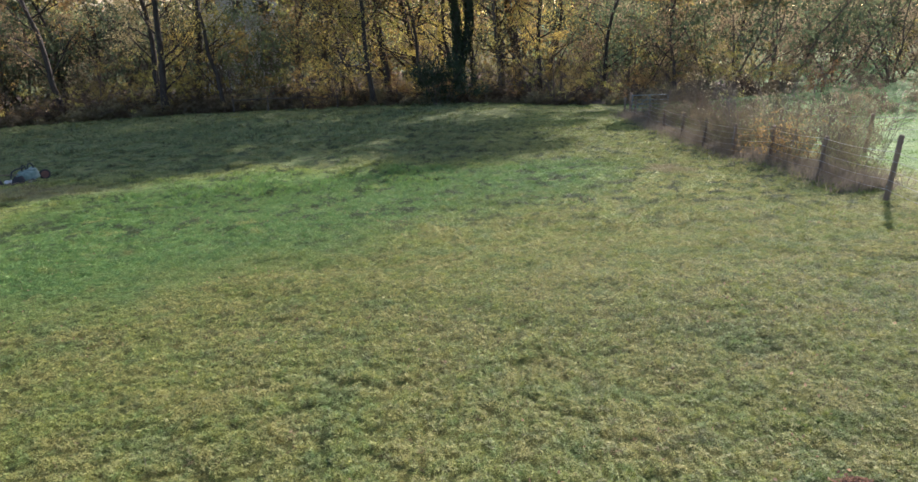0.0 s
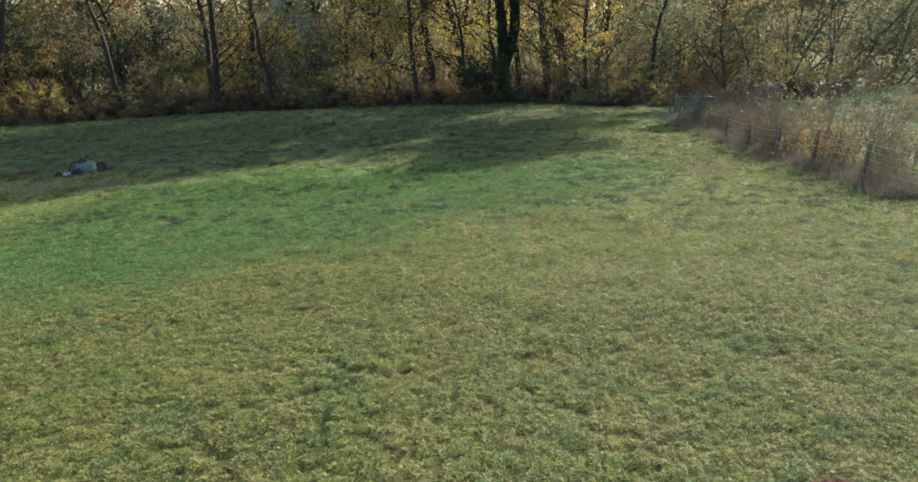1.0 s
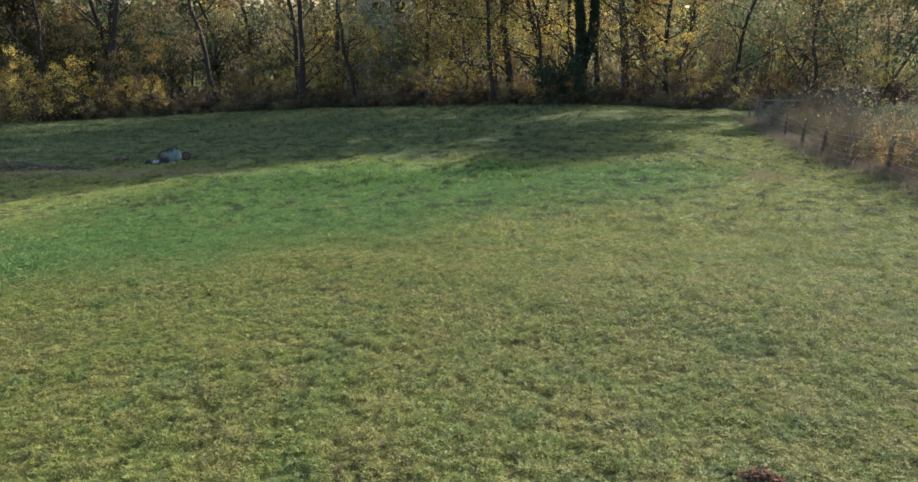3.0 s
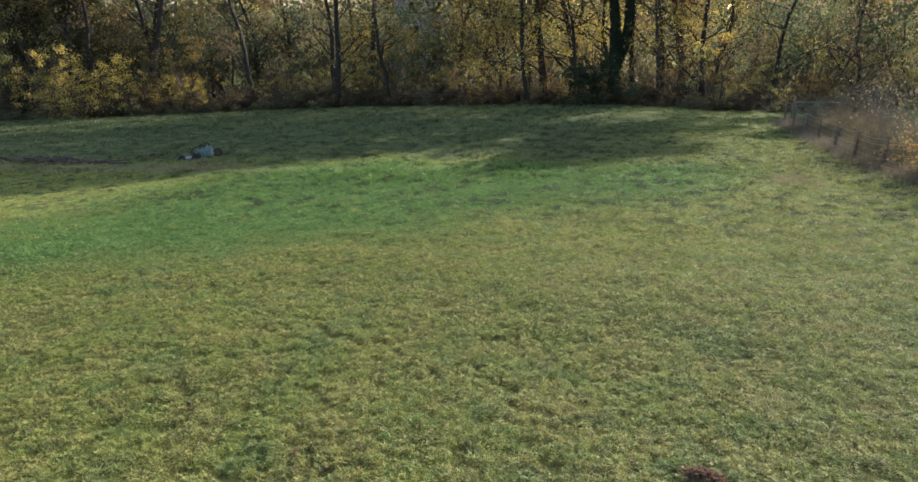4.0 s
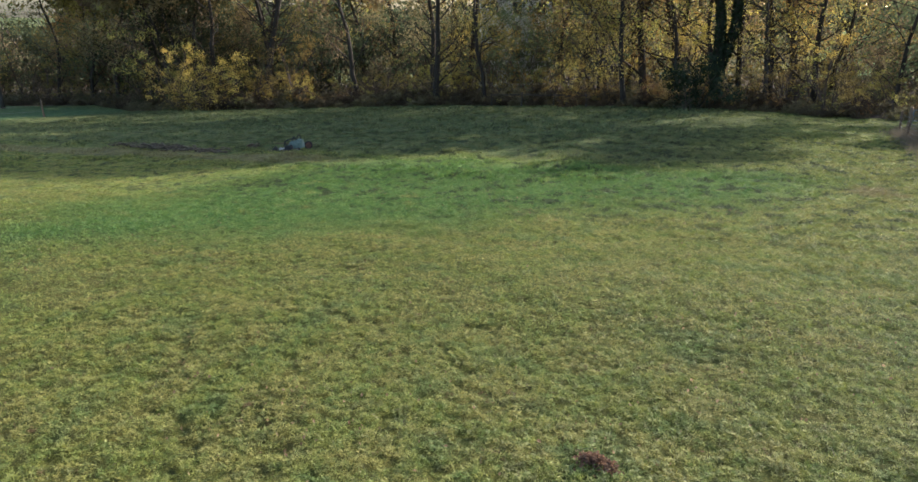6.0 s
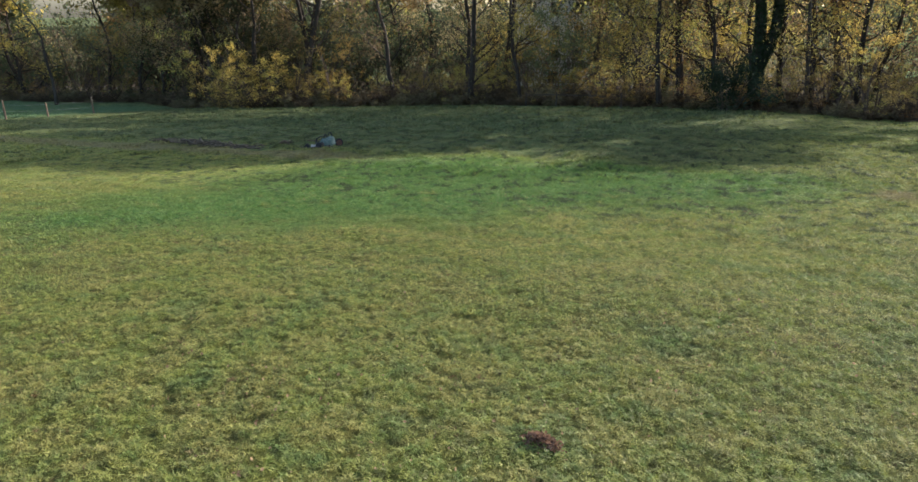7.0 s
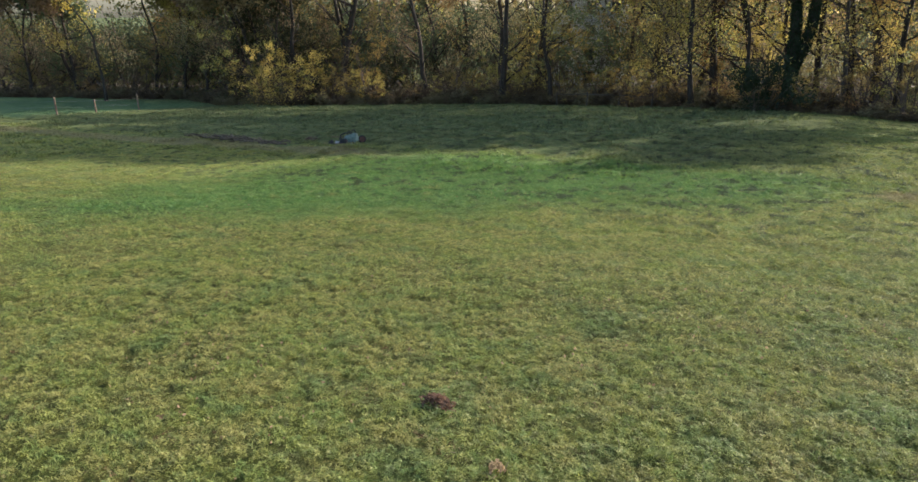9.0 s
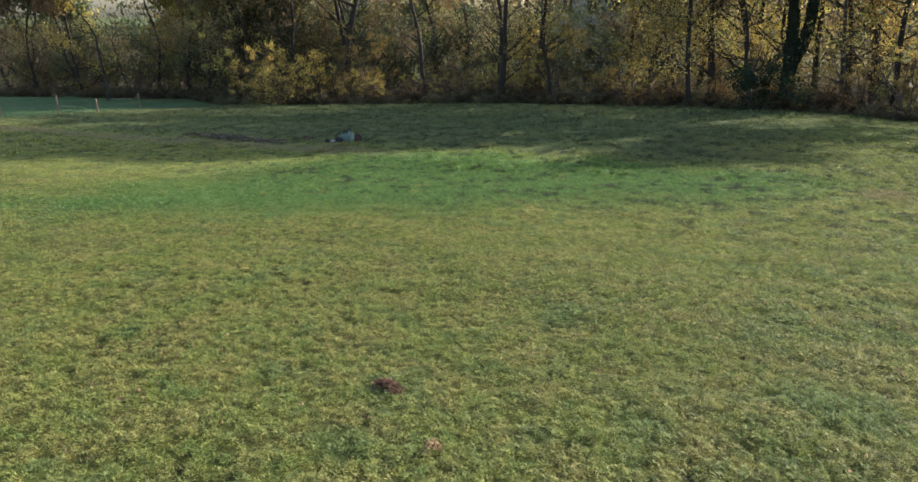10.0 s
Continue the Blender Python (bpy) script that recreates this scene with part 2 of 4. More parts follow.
def make_ground():
    mt, nt, bsdf, out = material("pasture_soil")
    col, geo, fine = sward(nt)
    fibre = noise_out(nt, 75.0, 4, geo.outputs["Position"], 0.7)
    gap_soil = nt.nodes.new("ShaderNodeHueSaturation")
    xyz = nt.nodes.new("ShaderNodeSeparateXYZ")
    nt.links.new(geo.outputs["Position"], xyz.inputs[0])
    # soil near by darkened: shade in the gaps between blades put into its colour
    down_slope = ramp(nt, xyz.outputs[1], 7.0, 13.0)
    bare = calc(nt, 'MULTIPLY_ADD', down_slope, -0.42)
    bare.node.inputs[2].default_value = 0.72
    dark = mix(nt, bare, col, (0.024, 0.028, 0.01))
    close = calc(nt, 'MULTIPLY_ADD', down_slope, 0.42)
    close.node.inputs[2].default_value = 0.62
    nt.links.new(close, gap_soil.inputs["Value"])
    nt.links.new(col, gap_soil.inputs["Color"])
    nt.links.new(mix(nt, ramp(nt, fibre, 0.42, 0.62), dark, gap_soil.outputs[0]), bsdf.inputs["Base Color"])
    bsdf.inputs["Roughness"].default_value = 0.95
    bsdf.inputs["Specular IOR Level"].default_value = 0.1
    bump(nt, bsdf, noise_out(nt, 16.0, 8, geo.outputs["Position"], 0.78), 1.0, 0.06)
    return mt


def make_blade():
    mt, nt, bsdf, out = material("grass_blade")
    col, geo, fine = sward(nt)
    nt.nodes.remove(bsdf)
    vary = nt.nodes.new("ShaderNodeHueSaturation")
    nt.links.new(calc(nt, 'MULTIPLY_ADD', geo.outputs["Random Per Island"], 0.42), vary.inputs["Value"])
    vary.inputs["Value"].links[0].from_node.inputs[2].default_value = 0.96
    nt.links.new(col, vary.inputs["Color"])
    dif, tra, gls = node(nt, "ShaderNodeBsdfDiffuse"), node(nt, "ShaderNodeBsdfTranslucent"), node(nt, "ShaderNodeBsdfGlossy", Roughness=0.62)
    gls.inputs[0].default_value = (1, 1, 1, 1)
    for s in (dif, tra):
        nt.links.new(vary.outputs[0], s.inputs["Color"])
    m1, m2 = nt.nodes.new("ShaderNodeMixShader"), nt.nodes.new("ShaderNodeMixShader")
    m1.inputs[0].default_value, m2.inputs[0].default_value = 0.44, 0.025
    nt.links.new(dif.outputs[0], m1.inputs[1])
    nt.links.new(tra.outputs[0], m1.inputs[2])
    nt.links.new(m1.outputs[0], m2.inputs[1])
    nt.links.new(gls.outputs[0], m2.inputs[2])
    nt.links.new(m2.outputs[0], out.inputs[0])
    return mt


def leafy(name, a, b, through=0.5, gloss=0.015):
    """Leaves between two colours, some light passing through them."""
    mt, nt, bsdf, out = material(name)
    nt.nodes.remove(bsdf)
    geo = nt.nodes.new("ShaderNodeNewGeometry")
    info = nt.nodes.new("ShaderNodeObjectInfo")
    col = mix(nt, geo.outputs["Random Per Island"], a, b)
    vary = nt.nodes.new("ShaderNodeHueSaturation")
    v = calc(nt, 'MULTIPLY_ADD', info.outputs["Random"], 0.75)
    v.node.inputs[2].default_value = 0.5
    nt.links.new(v, vary.inputs["Value"])
    h = calc(nt, 'MULTIPLY_ADD', info.outputs["Random"], 0.05)
    h.node.inputs[2].default_value = 0.475
    nt.links.new(h, vary.inputs["Hue"])
    nt.links.new(col, vary.inputs["Color"])
    dif, tra, gls = node(nt, "ShaderNodeBsdfDiffuse"), node(nt, "ShaderNodeBsdfTranslucent"), node(nt, "ShaderNodeBsdfGlossy", Roughness=0.5)
    for s in (dif, tra):
        nt.links.new(vary.outputs[0], s.inputs["Color"])
    m1, m2 = nt.nodes.new("ShaderNodeMixShader"), nt.nodes.new("ShaderNodeMixShader")
    m1.inputs[0].default_value, m2.inputs[0].default_value = through, gloss
    nt.links.new(dif.outputs[0], m1.inputs[1])
    nt.links.new(tra.outputs[0], m1.inputs[2])
    nt.links.new(m1.outputs[0], m2.inputs[1])
    nt.links.new(gls.outputs[0], m2.inputs[2])
    nt.links.new(m2.outputs[0], out.inputs[0])
    return mt


def solid(name, a, b, scale, rough=0.8, metal=0.0, relief=0.3, distance=0.01, stretch=(1, 1, 1), spec=0.3):
    """Two colours in blotches and grain, with a fine relief."""
    mt, nt, bsdf, out = material(name)
    tc = nt.nodes.new("ShaderNodeTexCoord")
    mp = nt.nodes.new("ShaderNodeMapping")
    mp.inputs["Scale"].default_value = stretch
    nt.links.new(tc.outputs["Object"], mp.inputs[0])
    n1, n2 = noise_out(nt, scale, 5, mp.outputs[0], 0.65), noise_out(nt, scale * 0.18, 3, mp.outputs[0])
    info = nt.nodes.new("ShaderNodeObjectInfo")
    col = mix(nt, ramp(nt, n1, 0.3, 0.7), a, b)
    col = mix(nt, calc(nt, 'MULTIPLY', ramp(nt, n2, 0.45, 0.75), 0.5), col, tuple(0.6 * c for c in a))
    vary = nt.nodes.new("ShaderNodeHueSaturation")
    v = calc(nt, 'MULTIPLY_ADD', info.outputs["Random"], 0.35)
    v.node.inputs[2].default_value = 0.82
    nt.links.new(v, vary.inputs["Value"])
    nt.links.new(col, vary.inputs["Color"])
    nt.links.new(vary.outputs[0], bsdf.inputs["Base Color"])
    bsdf.inputs["Roughness"].default_value = rough
    bsdf.inputs["Metallic"].default_value = metal
    bsdf.inputs["Specular IOR Level"].default_value = spec
    bump(nt, bsdf, n1, relief, distance)
    return mt


SOIL, BLADE = make_ground(), make_blade()
BARK = solid("bark", (0.026, 0.021, 0.015), (0.06, 0.048, 0.036), 9, 0.9, relief=0.8, distance=0.04, stretch=(1, 1, 0.25))
PALE_BARK = solid("pale_bark", (0.042, 0.037, 0.029), (0.085, 0.077, 0.062), 6, 0.85, relief=0.6, distance=0.03, stretch=(1, 1, 0.3))
TWIG = solid("twig", (0.06, 0.046, 0.034), (0.12, 0.09, 0.065), 12, 0.9)
CANE = solid("pale_cane", (0.11, 0.09, 0.07), (0.18, 0.145, 0.112), 12, 0.9)
YELLOW = leafy("yellow_leaves", (0.60, 0.425, 0.105), (0.43, 0.33, 0.09), 0.6)
OLIVE_LEAF = leafy("olive_leaves", (0.235, 0.215, 0.068), (0.44, 0.355, 0.095), 0.6)
RUSSET = leafy("russet_leaves", (0.34, 0.21, 0.085), (0.45, 0.31, 0.105), 0.6)
BROWN = leafy("brown_leaves", (0.235, 0.175, 0.098), (0.36, 0.26, 0.13), 0.55)
BRUSH = leafy("withered_brush", (0.21, 0.165, 0.1), (0.32, 0.245, 0.143), 0.5, 0.01)
BANK_LEAF = leafy("bramble_leaves", (0.12, 0.098, 0.058), (0.19, 0.155, 0.088), 0.5, 0.01)
DARK_LEAF = leafy("dark_leaves", (0.078, 0.098, 0.052), (0.14, 0.158, 0.076), 0.5, 0.01)
IVY = leafy("ivy_leaves", (0.02, 0.038, 0.016), (0.04, 0.064, 0.026), 0.15, 0.025)
TAN_LEAF = leafy("tan_leaves", (0.186, 0.148, 0.083), (0.126, 0.106, 0.06), 0.45, 0.02)
PALE_LEAF = leafy("pale_leaves", (0.42, 0.39, 0.26), (0.3, 0.27, 0.15), 0.55, 0.01)
STRAW_BLADE = leafy("dry_grass_blade", (0.33, 0.285, 0.195), (0.22, 0.19, 0.13), 0.45)
POST_WOOD = solid("weathered_post_wood", (0.13, 0.09, 0.058), (0.215, 0.155, 0.105), 14, 0.9, relief=0.7, distance=0.01, stretch=(1, 1, 0.15))
WIRE = solid("galvanised_wire", (0.3, 0.3, 0.28), (0.45, 0.44, 0.42), 30, 0.5, 0.6)
GATE_METAL = solid("galvanised_gate_tube", (0.12, 0.145, 0.14), (0.2, 0.225, 0.22), 8, 0.65, 0.3)
TUB_PAINT = solid("faded_turquoise_paint", (0.055, 0.095, 0.078), (0.14, 0.185, 0.15), 5, 0.75, relief=0.2)
TARP_WHITE = solid("white_plastic_sheet", (0.16, 0.17, 0.16), (0.34, 0.34, 0.32), 3, 0.7)
RED_PAINT = solid("faded_red_paint", (0.13, 0.062, 0.045), (0.075, 0.042, 0.032), 6, 0.7)
RUBBER = solid("black_rubber", (0.018, 0.018, 0.018), (0.035, 0.034, 0.032), 10, 0.8)
DARK_METAL = solid("dull_barrow_tube", (0.025, 0.028, 0.026), (0.05, 0.055, 0.052), 8, 0.7, 0.2)
RAIL_WOOD = solid("mossy_rail_wood", (0.05, 0.044, 0.034), (0.095, 0.08, 0.062), 9, 0.9, relief=0.6, distance=0.01)
LOG_BARK = solid("dead_branch_bark", (0.05, 0.04, 0.026), (0.19, 0.15, 0.095), 7, 0.95, relief=0.7, distance=0.02)
LITTER = solid("leaf_litter", (0.045, 0.032, 0.02), (0.085, 0.058, 0.034), 18, 0.95, relief=0.8, distance=0.02)
DEAD_LEAF = leafy("fallen_leaves", (0.46, 0.33, 0.2), (0.27, 0.185, 0.11), 0.45, 0.0)
RENDER_WALL = solid("white_rendered_wall", (0.62, 0.60, 0.55), (0.72, 0.70, 0.66), 2, 0.9)
ROOF_TILE = solid("red_clay_tile", (0.32, 0.11, 0.065), (0.42, 0.17, 0.1), 5, 0.85)
FRAME_WOOD = solid("brown_window_frame", (0.16, 0.08, 0.05), (0.2, 0.1, 0.06), 6, 0.6)
GLASS = solid("dark_window_glass", (0.02, 0.025, 0.03), (0.035, 0.04, 0.045), 2, 0.08, relief=0.0, spec=0.6)


# ---- ground ----
def graded(lo, hi, fine_lo, fine_hi, step, growth=1.07):
    """Coordinates, close together between fine_lo and fine_hi and wider towards lo and hi."""
    mid = list(np.arange(fine_lo, fine_hi, step))
    up, s, v = [], step, mid[-1]
    while v < hi:
        s *= growth
        v += s
        up.append(v)
    down, s, v = [], step, mid[0]
    while v > lo:
        s *= growth
        v -= s
        down.append(v)
    return np.array(down[::-1] + mid + up)


def build_ground():
    xs, ys = graded(-3000, 3000, -4.0, 9.5, 0.075, 1.075), graded(-600, 4000, 1.8, 12, 0.075, 1.06)
    gx, gy = np.meshgrid(xs, ys)
    s = Soup()
    n = len(xs)
    i = (np.arange(len(ys) - 1)[:, None] * n + np.arange(n - 1)[None]).ravel()
    lift = np.clip((np.hypot(gx, gy) - 20) / 14, 0, 1) * 0.5 * CUSHION
    s.add(np.stack([gx, gy, bed(gx, gy) + lift], -1), np.stack([i, i + 1, i + n + 1, i + n], -1))
    ob = new("ground", s.mesh("ground", SOIL, True))
    tagged(ob, "sloping pasture of short grazed turf, olive and green", "ground", kind="structure")


def blades(rng, x0, x1, y0, y1, tufts, per, height, width, segs, radius=0.05):
    """Tufts of blades over a rectangle of the pasture: dense rosettes with short thin turf between them."""
    m = int((x1 - x0) * (y1 - y0) * tufts)
    cx, cy = rng.uniform(x0, x1, m), rng.uniform(y0, y1, m)
    vigour = 0.3 * vnoise(cx, cy, 0.7, 7) + 0.3 * rng.random(m) + 0.6 * domes(cx, cy) - 0.6 * pocks(cx, cy)
    clump = 0.75 * vnoise(cx, cy * 0.8, 0.6, 8) + 0.25 * vnoise(cx, cy, 0.25, 9)
    vigour = np.where(cy < 18, vigour, np.clip(0.25 * vigour + 1.5 * (clump - 0.28), 0.12, 1.15))
    ok = vigour > np.where(cy < 18, 0.26, 0.1)
    cx, cy, vigour = cx[ok], cy[ok], vigour[ok]
    cnt = np.maximum(2, (per * (0.35 + 1.3 * vigour)).astype(int))
    x, y, vig = np.repeat(cx, cnt), np.repeat(cy, cnt), np.repeat(vigour, cnt)
    n = len(x)
    ang = rng.uniform(0, 2 * np.pi, n)
    q = np.sqrt(rng.random(n)) * radius * (0.6 + vig)
    x, y = x + np.cos(ang) * q, y + np.sin(ang) * q
    h = height * (0.3 + 1.25 * vig ** 1.5) * rng.uniform(0.6, 1.25, n) * np.where(y > 18, np.clip((5.5 - x) / 6, 0.35, 1), 1)
    lean = rng.uniform(0.1, 0.5, n) + 0.8 * q / radius * rng.random(n) + np.where(y < 18, rng.uniform(0, 0.4, n), 0)
    ang = ang + rng.normal(size=n) * 0.7
    z = turf(x, y) - 0.008
    w = width * rng.uniform(0.7, 1.3, n)
    dx, dy = np.cos(ang), np.sin(ang)
    turn = rng.uniform(0, 2 * np.pi, n)
    base = np.stack([x, y, z], -1)
    side = np.stack([np.cos(turn) * w / 2, np.sin(turn) * w / 2, np.zeros(n)], -1)
    tip = base + np.stack([dx * h * lean, dy * h * lean, h * np.maximum(0.3, 1 - 0.4 * lean)], -1)
    if segs == 1:
        v = np.stack([base - side, base + side, tip], 1)
        f = np.arange(n)[:, None] * 3 + [[0, 1, 2]]
    else:
        mid = base + np.stack([dx * h * lean * 0.35, dy * h * lean * 0.35, h * 0.6], -1)
        v = np.stack([base - side, base + side, mid + side * 0.8, mid - side * 0.8, tip], 1)
        i = np.arange(n)[:, None] * 5
        f = np.concatenate([i + [[0, 1, 2]], i + [[0, 2, 3]], i + [[3, 2, 4]]])
    return v.reshape(-1, 3), f


def mat_blades(rng, soup, x0, x1, y0, y1, per_m2, length, width, height):
    """Short matted blades lying at all angles, in cushions with gaps between them."""
    n = int((x1 - x0) * (y1 - y0) * per_m2)
    x, y = rng.uniform(x0, x1, n), rng.uniform(y0, y1, n)
    dome = domes(x, y) * (1 - 0.75 * pocks(x, y))
    ok = dome > 0.12 + 0.16 * rng.random(n)
    x, y, dome = x[ok], y[ok], dome[ok]
    n = len(x)
    z = bed(x, y) + (CUSHION + height) * dome * rng.uniform(0.3, 1.0, n) ** 0.6
    a, up = rng.uniform(0, 2 * np.pi, n), rng.uniform(-0.1, 0.75, n)
    ln = length * rng.uniform(0.6, 1.4, n)
    base = np.stack([x, y, z], -1)
    side = np.stack([-np.sin(a), np.cos(a), rng.normal(size=n) * 0.25], -1) * (width * rng.uniform(0.35, 0.65, n))[:, None]
    tip = base + np.stack([np.cos(a) * ln, np.sin(a) * ln, up * ln], -1)
    soup.add(np.stack([base - side, base + side, tip], 1), np.arange(n)[:, None] * 3 + [[0, 1, 2]])


def build_grass():
    rng = np.random.default_rng(5)
    s = Soup()
    mat_blades(rng, s, -4.6, 9.5, 0.6, 6.0, 7000, 0.028, 0.0078, 0.012)
    mat_blades(rng, s, -7.5, 10.0, 6.0, 12.0, 2700, 0.038, 0.0105, 0.012)
    mat_blades(rng, s, -12.0, 9.5, 12.0, 20.0, 1150, 0.06, 0.016, 0.015)
    mat_blades(rng, s, -15.0, -7.5, 4.0, 12.0, 700, 0.06, 0.016, 0.015)
    mat_blades(rng, s, -7.5, -4.6, 1.4, 6.0, 1500, 0.045, 0.010, 0.012)
    s.add(*blades(rng, -4.6, 9.5, 0.6, 6.0, 110, 13, 0.038, 0.0065, 1, 0.03))
    s.add(*blades(rng, -7.5, 10.0, 6.0, 11.0, 80, 11, 0.038, 0.010, 1, 0.036))
    s.add(*blades(rng, -13.0, 10.0, 11.0, 18.0, 40, 12, 0.042, 0.016, 1, 0.07))
    mat_blades(rng, s, -3.0, 9.5, 20.0, 36.0, 620, 0.09, 0.027, 0.02)
    s.add(*blades(rng, -24.0, 9.5, 18.0, 32.0, 13, 20, 0.12, 0.034, 1, 0.17))
    s.add(*blades(rng, -50.0, 9.5, 32.0, 54.0, 2.6, 16, 0.2, 0.08, 1, 0.38))
    s.add(*blades(rng, 10.8, 30.0, 13.0, 40.0, 9, 14, 0.11, 0.035, 1, 0.2))
    s.add(*blades(rng, -26.0, -7.5, 4.0, 18.0, 17, 16, 0.07, 0.018, 1, 0.1))
    s.add(*blades(rng, -9.0, 14.0, -7.0, 0.6, 22, 9, 0.05, 0.016, 1, 0.08))
    s.add(*blades(rng, -64.0, -24.0, 12.0, 36.0, 2.6, 14, 0.16, 0.07, 1, 0.35))
    tagged(new("grass", s.mesh("grass", BLADE)), "short tufted pasture grass, olive with greener patches", "grass", kind="stuff")


def build_fallen_leaves():
    """Brown leaves blown over the turf."""
    rng = np.random.default_rng(63)
    x, y = rng.uniform(-8, 10, 5200), rng.uniform(1.8, 16, 5200)
    ok = rng.random(5200) < 1.6 * np.clip(vnoise(x, y, 1.3, 15) - 0.42, 0, 1)
    x, y = x[ok], y[ok]
    s = Soup().leaves(np.stack([x, y, turf(x, y) + 0.03], -1), rng.uniform(0.018, 0.042, len(x)), rng)
    tagged(new("fallen_leaves", s.mesh("fallen_leaves", DEAD_LEAF)), "scattered brown fallen leaves on the turf", "fallen leaves", kind="stuff")


def build_dry_stalks():
    """Pale dead stalks lying and leaning in the turf."""
    rng = np.random.default_rng(64)
    n = 1500
    x, y = rng.uniform(-5, 9, n), rng.uniform(0.8, 11, n)
    ok = rng.random(n) < 1.5 * np.clip(vnoise(x, y, 0.9, 18) - 0.35, 0, 1)
    x, y = x[ok], y[ok]
    n = len(x)
    a, ln, w = rng.uniform(0, 2 * np.pi, n), rng.uniform(0.04, 0.11, n), rng.uniform(0.0014, 0.0024, n)
    base = np.stack([x, y, turf(x, y) + 0.004], -1)
    side = np.stack([-np.sin(a) * w, np.cos(a) * w, 0 * a], -1)
    mid = base + np.stack([np.cos(a) * ln * 0.5, np.sin(a) * ln * 0.5, ln * rng.uniform(0.1, 0.4, n)], -1)
    tip = mid + np.stack([np.cos(a + 0.5) * ln * 0.5, np.sin(a + 0.5) * ln * 0.5, ln * rng.uniform(-0.2, 0.25, n)], -1)
    i = np.arange(n)[:, None] * 5
    s = Soup()
    s.add(np.stack([base - side, base + side, mid + side, mid - side, tip], 1), np.concatenate([i + [[0, 1, 2]], i + [[0, 2, 3]], i + [[3, 2, 4]]]))
    tagged(new("dry_stalks", s.mesh("dry_stalks", STRAW_BLADE)), "pale dead grass stalks lying in the turf", "dry stalks", kind="stuff")


build_ground()
build_grass()
build_fallen_leaves()
build_dry_stalks()


# ---- trees ----
def unit(v):
    return v / (np.linalg.norm(v) + 1e-9)


def limb(rng, soup, start, direction, length, radius, depth, tips, rise=0.12, kids=3, sides=5):
    """A wandering tapered limb with smaller ones growing from it; its ends gather in tips."""
    steps = 4 if depth > 0 else 1
    pts, d = [np.array(start, float)], unit(np.array(direction, float))
    for _ in range(steps):
        d = unit(d + rng.normal(size=3) * 0.16 + np.array([0, 0, rise]))
        pts.append(pts[-1] + d * length / steps)
    radii = np.linspace(radius, radius * (0.35 if depth else 0.15), steps + 1)
    soup.tube(pts, radii, sides if depth > 1 else 3, False)
    if depth == 0:
        tips.extend((pts[1], 0.5 * (pts[0] + pts[1])))
        return
    tips.append(pts[-1])
    for k in range(kids):
        q = rng.uniform(0.3, 1.0)
        i = min(int(q * steps), steps - 1)
        p = pts[i] + (pts[i + 1] - pts[i]) * (q * steps - i)
        side = unit(np.cross(d, rng.normal(size=3)))
        limb(rng, soup, p, d * 0.6 + side * rng.uniform(0.5, 1.0), length * rng.uniform(0.4, 0.65), radius * 0.45, depth - 1, tips, rise, kids, sides)


def scatter(rng, tips, per, spread):
    t = np.array(tips)
    c = np.repeat(t, int(per * 1.5), axis=0)
    c = c + rng.normal(size=c.shape) * spread
    big = max(0.6, 2.4 * spread)
    return c[vnoise(c[:, 0] + 0.6 * c[:, 2], c[:, 1] - 0.8 * c[:, 2], big, 3) > 0.45]


TRUNK_LINES = []


